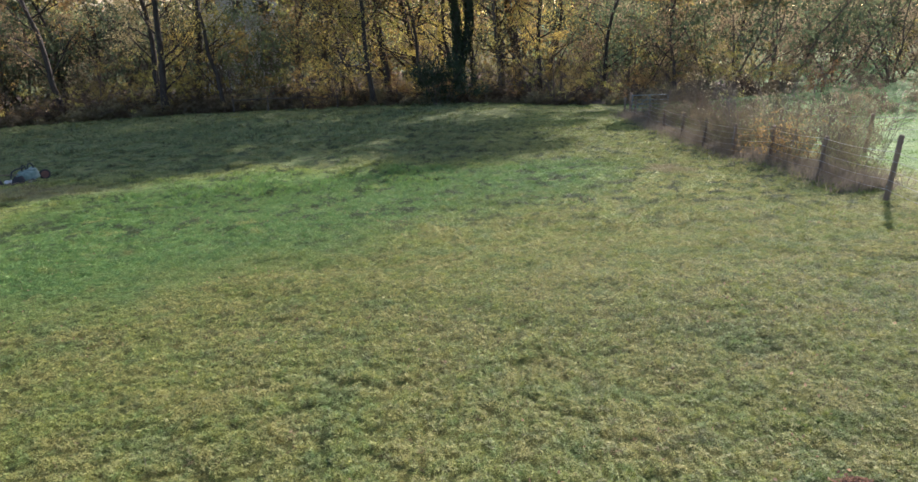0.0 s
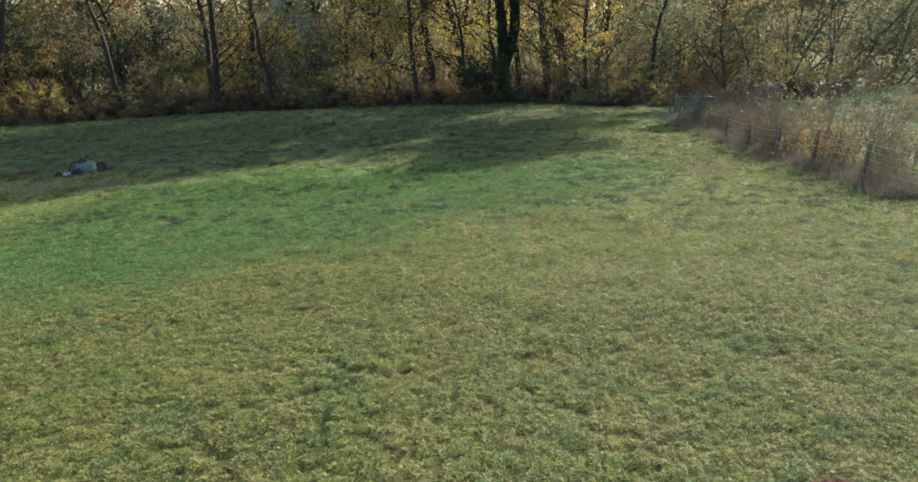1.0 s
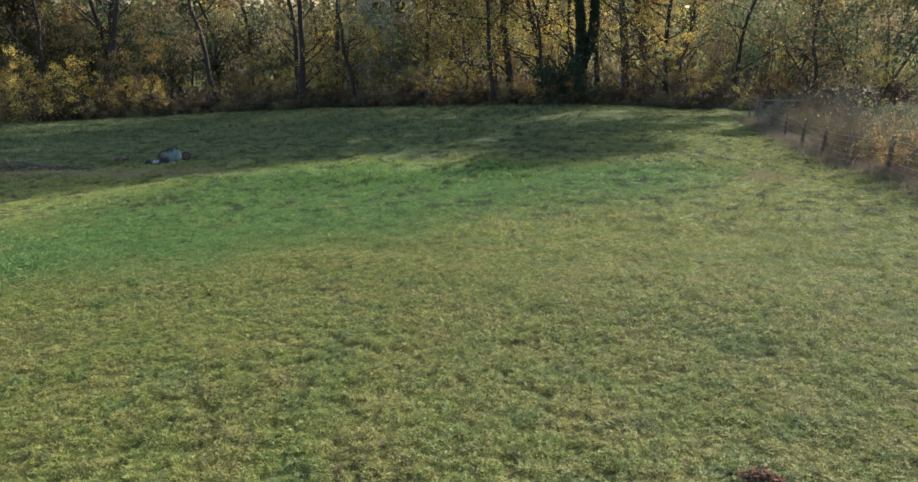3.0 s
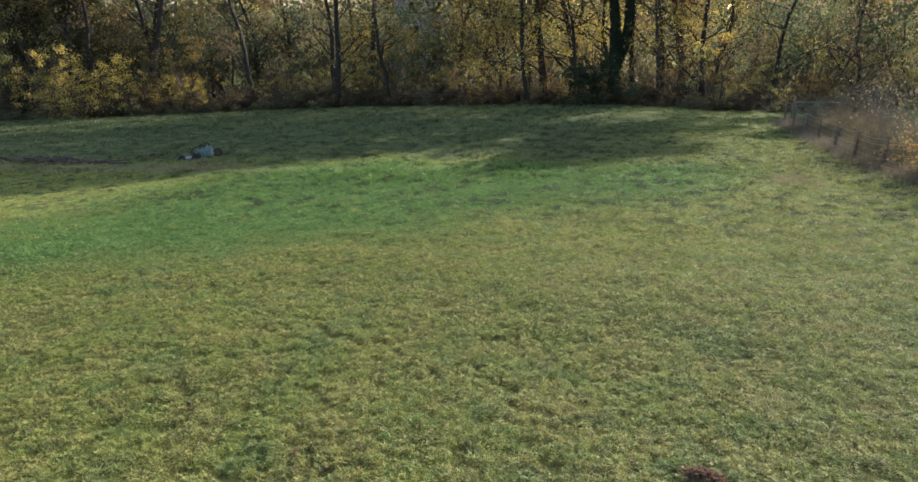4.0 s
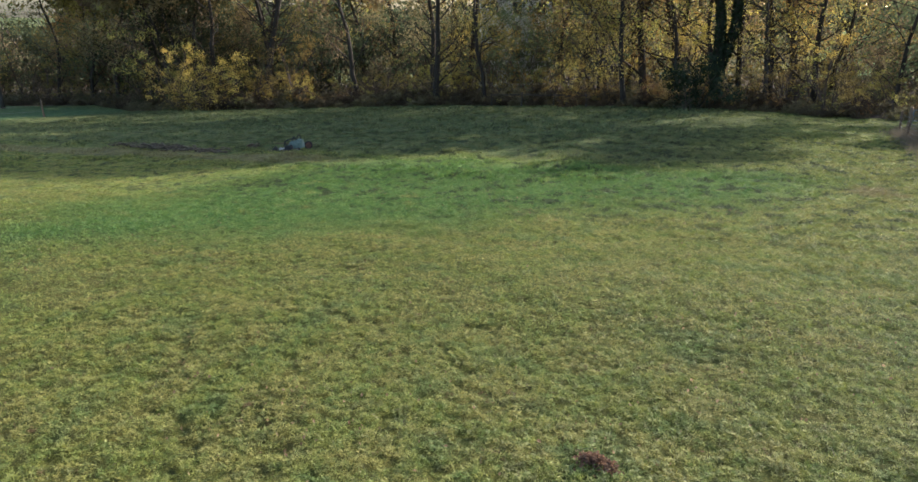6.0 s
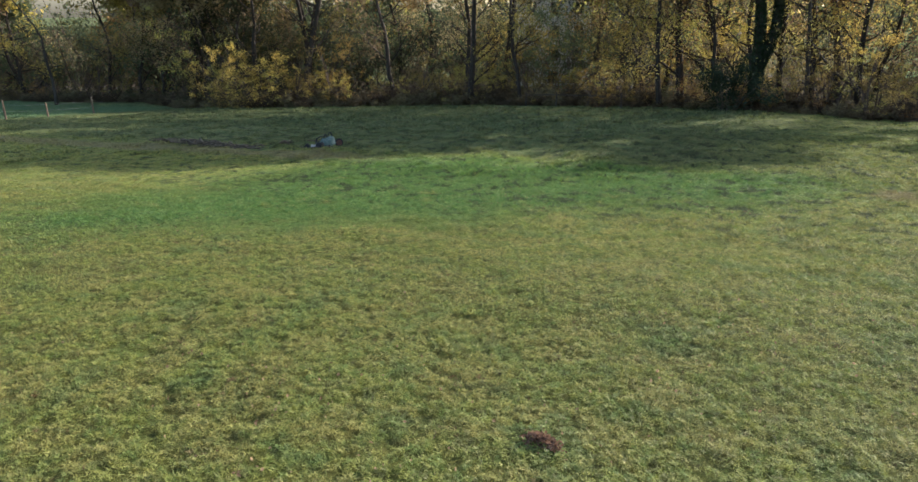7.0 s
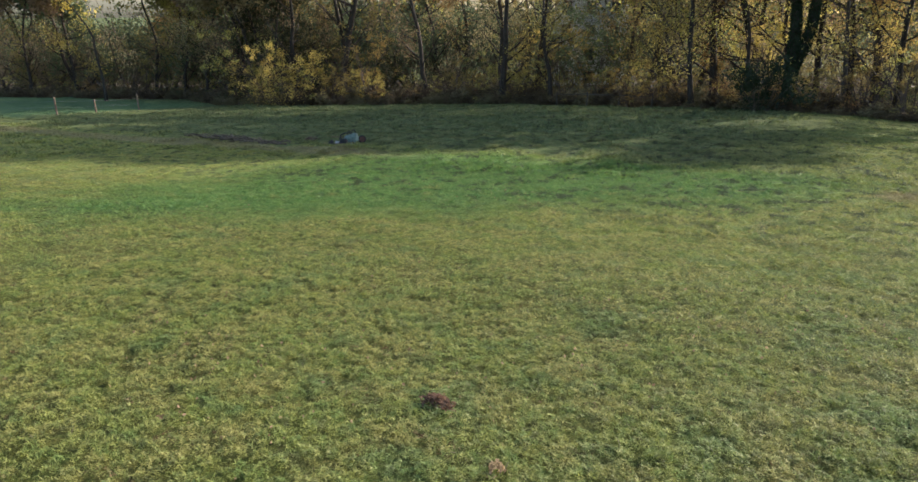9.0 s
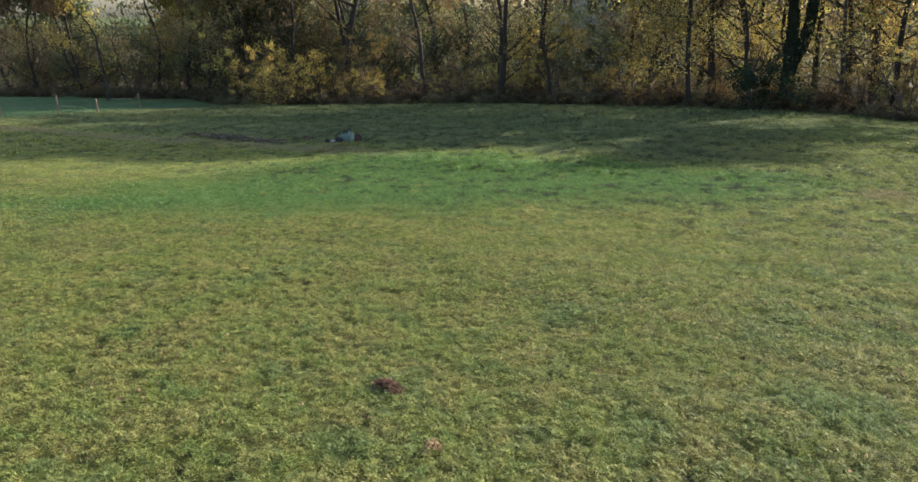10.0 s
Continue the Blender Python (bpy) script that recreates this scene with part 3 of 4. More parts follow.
def build_tree(seed, height, girth, leaf, per=9, size=0.27, first=0.12, limbs=12, reach=0.31, bark=BARK, fork=False, label="", spread=0.5, kids=2, roof=1.0):
    """A tall woodland tree: tapered trunk, limbs, and a loose crown of many leaves."""
    rng = np.random.default_rng(seed)
    tree = thing("tree", label, "tree", group="woodland trees")
    trunk, tips, arms, pts_all = Soup(), [], [], []
    stems = [np.array([rng.normal() * 0.12, rng.normal() * 0.08, 1.0])]
    if fork:
        stems = [np.array([-0.07, 0, 1.0]), np.array([0.36, 0.05, 1.0])]
    for s, lean in enumerate(stems):
        n = 9
        pts = [np.array([0.0, 0, -0.4])]
        d = unit(lean)
        for k in range(n):
            d = unit(d + rng.normal(size=3) * 0.16 * (k > 0) + np.array([0, 0, 0.06]))
            if fork and k < 2:
                d = np.array([0.0, 0, 1.0])
            elif fork and k == 2:
                d = unit(lean)
            pts.append(pts[-1] + d * height / n)
        pts = np.array(pts)
        rad = girth * np.linspace(1, 0.12, n + 1) ** 0.8
        rad[0] *= 1.5
        if fork:
            rad *= 0.85
        pts_all.append((pts, rad))
        trunk.tube(pts, rad, 8)
        for k in range(limbs):
            q = first + (0.97 - first) * (k + rng.random()) / limbs
            i = min(int(q * n), n - 1)
            p = pts[i] + (pts[i + 1] - pts[i]) * (q * n - i)
            a = rng.uniform(0, 2 * np.pi)
            ln = height * reach * (1.15 - 0.75 * abs(q - 0.5)) * rng.uniform(0.7, 1.2) * (1 - 0.45 * q)
            arm = Soup()
            limb(rng, arm, p, (math.cos(a), math.sin(a), rng.uniform(0.1, 0.7)), ln, rad[i] * 0.38, 2, tips, 0.1, kids, 4)
            arms.append(arm)
    TRUNK_LINES.append(pts_all)
    part("trunk", trunk, bark, tree, smooth=True)
    for arm in arms:
        part("limb", arm, bark, tree)
    if per:
        c = scatter(rng, tips, per, spread)
        top = np.repeat(c[c[:, 2] > 8.5], int(roof), axis=0)
        c = np.concatenate([c[c[:, 2] <= 8.5], top + rng.normal(size=top.shape) * 0.3])
        under = c[c[:, 2] <= 8.5]
        c = np.concatenate([c, under + rng.normal(size=under.shape) * 0.15])
        grow = np.where(c[:, 2] > 8.5, 1.75, 0.66)
        c, grow = np.repeat(c, 2, axis=0), np.repeat(grow, 2)
        c = c + rng.normal(size=c.shape) * 0.14
        part("crown", Soup().flecks(c, rng.uniform(0.6, 1.3, len(c)) * size * grow * 0.75, rng), leaf, tree)
    return tree


def build_shrub(seed, height, leaf, stems=6, per=36, size=0.14, label="", bark=TWIG, wide=0.5, name="shrub", category="shrub", spread=0.24, kids=2, group="woodland undergrowth", skirt=0.2, stout=1.0, sprays=0.62, tangle=False):
    """A many-stemmed bush or sapling with leaves along its twigs."""
    rng = np.random.default_rng(seed)
    bush = thing(name, label, category, group=group)
    tips, canes = [], Soup()
    for k in range(stems):
        a = rng.uniform(0, 2 * np.pi)
        d = (math.cos(a) * wide, math.sin(a) * wide, 1.0)
        wood = canes if tangle else Soup()
        limb(rng, wood, (math.cos(a) * 0.05 * height, math.sin(a) * 0.05 * height, -0.2), d, height * rng.uniform(0.6, 1.0), 0.011 * height * stout, 2, tips, 0.05, kids, 3)
        if not tangle:
            part("stem", wood, bark, bush)
    if tangle:
        tagged(part("cane_tangle", canes, bark, bush), kind="stuff")
    tips = np.array([t for t in tips if t[2] > 0.06 * height])
    keep = tips[rng.random(len(tips)) < sprays]
    c = np.repeat(keep, per, axis=0)
    wide_of = np.repeat(rng.uniform(0.5, 1.4, len(keep)), per)[:, None]
    c = c + rng.normal(size=c.shape) * spread * wide_of * (1, 1, 0.7)
    m = int(skirt * len(c))
    a, q = rng.uniform(0, 2 * np.pi, m), np.sqrt(rng.random(m)) * 0.42 * height
    c = np.concatenate([c, np.stack([np.cos(a) * q, np.sin(a) * q, rng.random(m) ** 1.3 * 0.42 * height], -1)])
    c = c[c[:, 2] > 0.03]
    if tangle:
        part("foliage", Soup().flecks(c, rng.uniform(0.5, 1.3, len(c)) * size * 1.1, rng), leaf, bush)
    else:
        c = np.concatenate([c, c[: int(0.55 * len(c))] + rng.normal(size=(int(0.55 * len(c)), 3)) * size * 0.7])
        part("foliage", Soup().flecks(c, rng.uniform(0.55, 1.3, len(c)) * size * 0.81, rng), leaf, bush)
    return bush


EDGE_X = [-130, -95, -68, -55, -38, -30, -20, -10, 0, 8, 12, 22, 60, 120]
EDGE_Y = [30, 41, 53, 47, 51.5, 56, 57.5, 56, 52, 48, 46, 48, 50, 50]


def edge(x):
    return float(np.interp(x, EDGE_X, EDGE_Y))


def build_floor():
    """The leaf-strewn ground under the trees."""
    xs, qs = np.linspace(-130, 24, 160), np.linspace(0, 40, 22)
    gx, gq = np.meshgrid(xs, qs)
    gy = np.interp(gx, EDGE_X, EDGE_Y) + gq - 0.6 + 1.4 * (vnoise(gx, gq, 3.0, 4) - 0.5)
    s = Soup()
    n = len(xs)
    i = (np.arange(len(qs) - 1)[:, None] * n + np.arange(n - 1)[None]).ravel()
    z = turf(gx, gy) + 0.05 + 0.12 * vnoise(gx, gy, 1.5, 6)
    z[0] -= 0.25
    s.add(np.stack([gx, gy, z], -1), np.stack([i, i + 1, i + n + 1, i + n], -1))
    tagged(new("ground_litter", s.mesh("ground_litter", LITTER, True)), "woodland floor covered with brown fallen leaves", "woodland floor", kind="structure")


def build_woods():
    rng = np.random.default_rng(21)
    kinds = [
        build_tree(1, 15, 0.2, YELLOW, label="tall slender woodland tree with thin yellow autumn leaves"),
        build_tree(2, 17, 0.28, OLIVE_LEAF, label="tall woodland tree with olive leaves turning yellow"),
        build_tree(3, 16, 0.24, BROWN, label="tall woodland tree with brown withered leaves"),
        build_tree(4, 14, 0.17, OLIVE_LEAF, label="slim woodland tree with thinning green leaves"),
        build_tree(5, 16, 0.22, RUSSET, label="woodland tree with russet autumn leaves"),
        build_tree(6, 14, 0.24, DARK_LEAF, 9, size=0.42, limbs=16, first=0.05, label="dark evergreen woodland tree with dense foliage"),
        build_tree(9, 16, 0.17, OLIVE_LEAF, 9, roof=5, first=0.09, limbs=15, reach=0.38, label="tall woodland tree with a full olive crown"),
        build_tree(10, 15, 0.15, BROWN, 9, roof=5, first=0.09, limbs=15, reach=0.38, label="tall woodland tree with a full brown crown"),
        build_tree(7, 15, 0.2, YELLOW, 0, limbs=12, kids=3, bark=PALE_BARK, label="bare grey woodland tree without leaves"),
    ]
    low = [
        build_shrub(31, 5.0, YELLOW, label="bushy hazel shrub with bright yellow autumn leaves"),
        build_shrub(32, 6.0, OLIVE_LEAF, label="tall bushy shrub with olive green leaves"),
        build_shrub(33, 4.0, RUSSET, label="woodland shrub with russet autumn leaves"),
        build_shrub(34, 3.4, BRUSH, per=16, size=0.19, skirt=0.8, label="tangled shrub with withered brown leaves"),
        build_shrub(35, 7.5, YELLOW, stems=5, wide=0.3, name="young_tree", category="young tree", label="young upright tree with yellow autumn leaves"),
        build_shrub(36, 3.6, DARK_LEAF, per=18, size=0.17, skirt=0.5, label="dense dark green evergreen bush"),
        build_shrub(37, 7.5, OLIVE_LEAF, stems=5, wide=0.35, name="young_tree", category="young tree", label="young upright tree with olive and yellow leaves"),
        build_shrub(40, 10.0, DARK_LEAF, stems=5, per=26, size=0.38, spread=0.8, kids=2, sprays=0.8, name="thicket", category="thicket", label="tall dense dark thicket deep in the wood"),
        build_shrub(39, 10.0, BRUSH, stems=5, per=28, size=0.36, spread=0.8, kids=2, sprays=0.8, name="thicket", category="thicket", label="tall brown thicket deep in the wood"),
        build_shrub(41, 2.0, BANK_LEAF, stems=6, kids=1, per=34, size=0.2, wide=0.8, spread=0.26, skirt=0.9, tangle=True, name="bramble", label="low dark bramble at the foot of the wood"),
    ]
    first_use = set()

    def house_side(x, y):
        """Degrees to the side of the line of sight to the house."""
        return abs(math.degrees(math.atan2(-(x - 2.8), y + 0.25) - math.atan2(30.3, 84.25)))

    def sun_gap(x, y):
        """The clearing through which the sun reaches the yellow bushes on the far side."""
        u, v = x + 44.5, y - 48.0
        return 2.0 < 0.53 * u + 0.848 * v < 32.0 and -3.6 < 0.848 * u - 0.53 * v < 6.6

    def put(proto, x, y, scale, sink=0.1, lean=None):
        m = at(x, y, rng.uniform(0, 360) if lean is None else 0.0, scale, sink)
        if lean is not None:
            m = m @ pose(0, 0, 0, 0, lean, 0)
        elif proto in kinds and (house_side(x, y) < 3.4 or sun_gap(x, y)):
            return None
        if proto in first_use:
            return copy_thing(proto, m)
        first_use.add(proto)
        proto.matrix_world = m
        return proto

    def bearing(x, y):
        return math.degrees(math.atan2(-(x - 5.6), y + 0.2))

    def open_sky(x, y):
        """The gap in the wood on the far side of the field."""
        return 58.0 < bearing(x, y) < 62.0

    def front(x):
        """How often each kind of bush grows along the front of the wood."""
        for end, w in ((-58, (0, 3, 1, 5, 0, 2, 1)), (-47, (0, 0.5, 0, 1, 0, 8, 0.5)), (-39, (5, 2, 0, 1, 1, 0, 1)), (-33, (0, 2, 0, 4, 0, 3, 1)), (-27, (2, 3, 1, 1, 1, 1, 2)),
                       (-14, (0.5, 3, 2, 4, 0.5, 2, 2)), (-10, (3, 1, 3, 1, 0, 0, 1)), (-6, (0, 1, 2, 5, 0, 2, 0)), (-1, (3, 1, 4, 0, 3, 0, 1)), (1, (0, 0, 0, 2, 0, 3, 0)),
                       (6, (3, 4, 1, 0, 4, 0, 4)), (14, (1, 4, 2, 2, 1, 1, 3)), (99, (0, 3, 2, 4, 0, 3, 1))):
            if x < end:
                return np.array((*w, 0, 0), float)

    # trees with trunks that stand out
    for k, x, y, sc, lean in ((1, -25.4, 56.8, 1.1, -3), (2, -34.4, 56.6, 1.1, -7), (3, -9.4, 59.7, 1.1, -6), (0, -7.0, 54.6, 1.15, -13), (8, 3.4, 55.5, 0.95, 2),
                              (8, -74.0, 45.0, 1.0, 4), (6, -0.6, 57.8, 1.2, 3), (7, -2.9, 56.5, 1.15, -3)):
        put(kinds[k], x, y, sc, lean=lean)
    # the tallest crowns, which shade the far side of the field
    for k, x, y in ((6, 5.6, 58.5), (7, 1.6, 60.0), (6, -3.6, 60.5)):
        put(kinds[k], x, y, 1.45, lean=0)
    # crowns far back in the wood
    for k, x, y in ((2, -39.0, 72.0), (3, -42.5, 71.0), (2, -32.0, 75.0), (1, -29.0, 73.0), (2, -27.6, 60.0), (1, -24.6, 62.5), (3, -20.6, 57.6)):
        put(kinds[k], x, y, 1.1, lean=0)
    put(low[0], -11.6, 53.4, 0.62, lean=0)
    # the bright yellow bushes on the far side
    for x, y, sc in ((-47.4, 47.6, 1.6), (-45.6, 48.7, 1.65), (-40.8, 51.6, 1.1), (-49.0, 46.8, 1.35), (-39.0, 52.4, 0.95), (-46.4, 47.4, 1.2)):
        put(low[0], x, y, sc)
    for row, (off, step, weights) in enumerate(((6.0, 4.9, (2, 2, 1, 1, 1, 0.5, 7, 7, 0.5)), (9.5, 13.0, (1, 1, 1, 1, 1, 1, 4, 4, 0)), (9.0, 7.5, (3, 3, 3, 2, 2, 1, 0, 0, 1)), (15.0, 8.0, (3, 3, 3, 2, 2, 1, 0, 0, 0)))):
        x = -108.0
        while x < 13:
            x += step * rng.uniform(0.6, 1.4)
            y = edge(x) + off + rng.uniform(-1.8, 1.8)
            w = np.array(weights, float)
            if x < -48:
                w = w * (0.3, 1, 2, 1, 0.3, 9, 1, 1, 1)
            k = rng.choice(9, p=w / w.sum())
            if row == 0 and abs(x) < 2.5 or open_sky(x, y) or house_side(x, y) < 2.2 or row > 1 and x > -8 and rng.random() < 0.6:
                continue
            put(kinds[k], x, y, rng.uniform(0.85, 1.05) * (1.22 if row < 2 and x < 4 else 0.72 if x > 14 else 0.92 if x > 7 else 1.02))
    table = ((1, 1, 2, 7, 0, 4, 0, 0, 0), (3, 3, 4, 4, 1, 3, 2, 0, 0), (3, 4, 4, 3, 2, 3, 4, 0, 0), (2, 4, 2, 2, 2, 2, 4, 1, 1), (0, 0, 0, 0, 0, 0, 0, 4, 3), (0, 0, 0, 0, 0, 0, 0, 5, 3))
    for row in range(6):
        x = x_was = -106.0
        while x < 23:
            x += rng.uniform(1.3, 2.9) * (1.5, 0.95, 1.1, 1.7, 1.9, 1.9)[row]
            if row > 3:
                x += (2.5 if x < -45 else 3.2) - (x - x_was) + rng.uniform(-0.4, 0.4)
            x_was = x
            y = edge(x) + (0.2, 2.0, 4.6, 8.0, 12.5, 26.0)[row] + rng.uniform(-0.8, 0.8)
            w = np.array(table[row], float)
            if row in (1, 2):
                w = front(x)
            elif x < -48:
                w = w * (0.12, 0.6, 0.3, 3, 0.15, 6, 0.5, 2, 1)
            elif x > -5:
                w = w * (1.3, 1.6, 1.3, 1.2, 1.2, 0.5, 1.4, 1, 1)
            if row == 5 and x < -58:
                continue
            k = rng.choice(9, p=w / w.sum())
            sc = rng.uniform(0.35, 0.65) if row == 0 else rng.uniform(0.75, 1.15)
            if row > 3:
                sc *= (1.3 if x < -40 else 1.1) if row == 5 else 0.72
                if open_sky(x, y):
                    sc = min(sc, 0.92)
            if x > 10:
                sc *= 0.8
            if row in (1, 2) and -58 < x < -47:
                sc *= 1.5
            if row > 2 and house_side(x, y) < 2.6:
                sc = min(sc, 0.74)
            put(low[k], x, y, sc, 0.15)
    # bushes beyond the neighbouring field, and the wood far behind them
    for row in range(2):
        x = 21.0
        while x < 44:
            x += rng.uniform(1.8, 3.4)
            put(low[rng.choice([1, 3, 3, 6, 2])], x, edge(x) + row * 4 + rng.uniform(-1, 1), rng.uniform(0.75, 1.0), 0.2)
    for row in range(2):
        x = 14.0
        while x < 66:
            x += rng.uniform(2.6, 3.6)
            put(low[rng.choice([8, 8])], x, 77 + row * 6 + rng.uniform(-1.5, 1.5), rng.uniform(1.15, 1.4), 0.2)
    for k in range(7):
        put(low[(3, 5, 1)[k % 3]], 11.6 + 0.75 * k, 40.6 - 0.8 * k + rng.uniform(-0.3, 0.3), rng.uniform(0.7, 0.95) * (0.62 if k % 3 == 2 else 1.0), 0.15)
    x = 12.4
    while x < 34:
        x += rng.uniform(0.7, 1.15)
        put(low[rng.choice([3, 5, 5])], x, 35.2 - 0.18 * (x - 15) + rng.uniform(-0.4, 0.4), rng.uniform(0.8, 1.1), 0.15)
        put(low[rng.choice([3, 3, 5])], x + 0.4, 33.9 - 0.18 * (x - 15) + rng.uniform(-0.2, 0.2), rng.uniform(0.42, 0.6), 0.3)
    for off, x0, x1, step, pick, size in ((22.0, -128.0, -72.0, 3.0, (7, 8), 1.15), (8.0, 12.0, 52.0, 2.3, (8, 8, 7), 0.85), (9.5, -14.0, 24.0, 1.7, (3, 5, 3, 1), 1.25), (15.0, -12.0, 24.0, 2.0, (3, 5, 8), 1.2), (5.6, -40.0, 10.0, 3.4, (0, 6, 4, 2, 1), 0.9), (14.0, -112.0, -56.0, 2.6, (7, 8, 8), 1.12), (17.5, -76.0, -34.0, 2.1, (7, 8), 0.95), (10.0, -60.0, -24.0, 2.4, (3, 5, 1, 3), 1.3)):
        x = x0
        while x < x1:
            x += step * rng.uniform(0.7, 1.3)
            k = rng.choice(pick)
            put(low[k], x, edge(x) + off + rng.uniform(-0.9, 0.9), size * rng.uniform(0.85, 1.15) * (0.75 if k == 8 and x > -20 else 1.0), 0.2)
    put(low[0], 1.0, 51.4, 0.55, 0.15)
    # the dark bank of brambles along the foot of the wood
    for off, step, size in ((-0.5, 1.5, 0.75), (0.6, 1.6, 1.0), (2.2, 1.8, 1.25)):
        x = -104.0
        while x < 22:
            x += step * rng.uniform(0.7, 1.3)
            put(low[9], x, edge(x) + off + rng.uniform(-0.4, 0.4), size * rng.uniform(0.75, 1.2) * (1.35 if -52 < x < -12 else 1.0), 0.15)


def build_far_wood():
    """The wooded hillside in the distance."""
    rng = np.random.default_rng(91)
    n = 1700
    x, y = rng.uniform(-420, 260, n), rng.uniform(150, 300, n)
    h, w = rng.uniform(9, 17, n), rng.uniform(3, 6, n)
    side = np.degrees(np.arctan2(5.6 - x, y))
    h = np.where(side > 55, h * 0.45, h * 1.25)
    m = 22
    d = rng.normal(size=(n, m, 3))
    d /= np.linalg.norm(d, axis=2)[..., None]
    c = np.stack([x, y, ter(x, y) + h * 0.5], -1)[:, None] + d * np.stack([w, w, h * 0.5], -1)[:, None] * rng.uniform(0.6, 1.0, (n, m, 1))
    s = Soup().leaves(c.reshape(-1, 3), rng.uniform(1.6, 3.2, n * m), rng)
    tagged(new("far_wood", s.mesh("far_wood", DARK_LEAF)), "distant wooded hillside in dull autumn colours", "woodland", kind="stuff")


def build_ivy_tree():
    """The forked tree wrapped in ivy up to its fork."""
    tree = build_tree(8, 15, 0.44, YELLOW, 6, first=0.5, limbs=7, fork=True, label="forked tree with its trunk wrapped in dark ivy")
    tree.matrix_world = at(0.0, 53.5, 0, 1.0, 0.1)
    rng = np.random.default_rng(81)
    cs = []
    for pts, rad in TRUNK_LINES[-1]:
        q = rng.random(5200) * 5.8
        i = q.astype(int)
        p = pts[i] + (pts[i + 1] - pts[i]) * (q - i)[:, None]
        r = np.interp(q, np.arange(len(rad)), rad) * rng.uniform(1.0, 1.15, 5200) + 0.13 * rng.random(5200)
        a = rng.uniform(0, 2 * np.pi, 5200)
        cs.append(p + np.stack([np.cos(a) * r, np.sin(a) * r, 0 * a], -1))
    c = np.concatenate(cs)
    n = len(c)
    part("ivy", Soup().leaves(c, rng.uniform(0.10, 0.2, n), rng), IVY, tree, "dark green glossy ivy leaves")
    bush = build_shrub(38, 3.6, IVY, stems=9, per=60, size=0.16, spread=0.3, label="dark ivy thicket at the foot of a tree", wide=0.5)
    bush.matrix_world = at(-1.4, 50.8, 0, 1.1, 0.15)


build_floor()
build_woods()
build_ivy_tree()
build_far_wood()


# ---- field fence with brambles ----
def build_post(x, y, h, r, lean_x=0.0, lean_y=0.0, name="fence_post", label="weathered round wooden fence post with wire stapled on", wood=POST_WOOD):
    p = thing(name, label, "fence post", pose(x, y, float(turf(x, y)), lean_y, lean_x, 0), group="fence posts")
    s = Soup()
    rng = np.random.default_rng(int(abs(x * 31 + y * 17) * 10))
    zz = np.array([-0.3, 0, 0.3 * h, 0.7 * h, h - 0.02, h])
    rr = r * np.array([1.05, 1.03, 1.0, 0.96, 0.94, 0.8]) * rng.uniform(0.94, 1.06, 6)
    s.tube(np.stack([rng.normal(size=6) * 0.006, rng.normal(size=6) * 0.006, zz], -1), rr, 9)
    part("pole", s, wood, p, smooth=True)
    for z in (0.25, 0.5, 0.75, 1.0):
        if z < h:
            part("staple", Soup().box(-r * 1.12, -0.012, z * h / 1.3 - 0.012, -r * 0.9, 0.012, z * h / 1.3 + 0.012), WIRE, p)
    return p


FENCE = [(8.3, 9.3), (8.9, 13.0), (9.35, 16.4), (9.5, 19.5), (9.45, 22.1), (9.4, 24.7), (9.5, 27.5), (9.6, 30.4), (9.7, 33.3), (9.75, 36.2), (9.8, 38.6)]


def strand(line, h, off, sag, r=0.0038):
    """One wire along a line of posts, sagging between them."""
    pts = []
    for (x0, y0), (x1, y1) in zip(line[:-1], line[1:]):
        for q in np.linspace(0, 1, 7)[:-1]:
            z = (1 - q) * float(turf(x0, y0)) + q * float(turf(x1, y1)) + h - sag * 4 * q * (1 - q)
            pts.append((x0 + (x1 - x0) * q + off, y0 + (y1 - y0) * q, z))
    pts.append((line[-1][0] + off, line[-1][1], float(turf(*line[-1])) + h))
    return Soup().tube(pts, np.full(len(pts), r), 4, False)


def build_fence():
    for k, (x, y) in enumerate(FENCE):
        build_post(x, y, (1.28 if k < 2 else 1.06) + 0.04 * math.sin(k * 2.1), 0.055, 1.4 * math.sin(k * 1.7) + 0.4, 1.5 * math.cos(k * 2.3))
    for name, hs in (("fence_wire", (0.2, 0.4, 0.6, 0.8, 0.98)),):
        for h in hs:
            s = strand(FENCE, h, -0.065, 0.05)
            tagged(new(name, s.mesh(name, WIRE)), "thin galvanised wire strung along the pasture fence", "fence wire", "fence wires")
    # the neighbouring field's own fence
    back = [(13.2, 20.8), (15.6, 17.2), (18.2, 13.6), (12.6, 25.5), (12.4, 30.0)]
    for k, (x, y) in enumerate(back):
        build_post(x, y, 1.25, 0.06, 2 * math.sin(k * 3.0), 1.0, label="weathered wooden post of the neighbouring field's fence")
    for h in (0.45, 0.8, 1.15):
        s = strand([back[2], back[1], back[0], back[3], back[4]], h, 0.065, 0.04)
        tagged(new("fence_wire", s.mesh("fence_wire", WIRE)), "thin wire of the neighbouring field's fence", "fence wire", "fence wires")


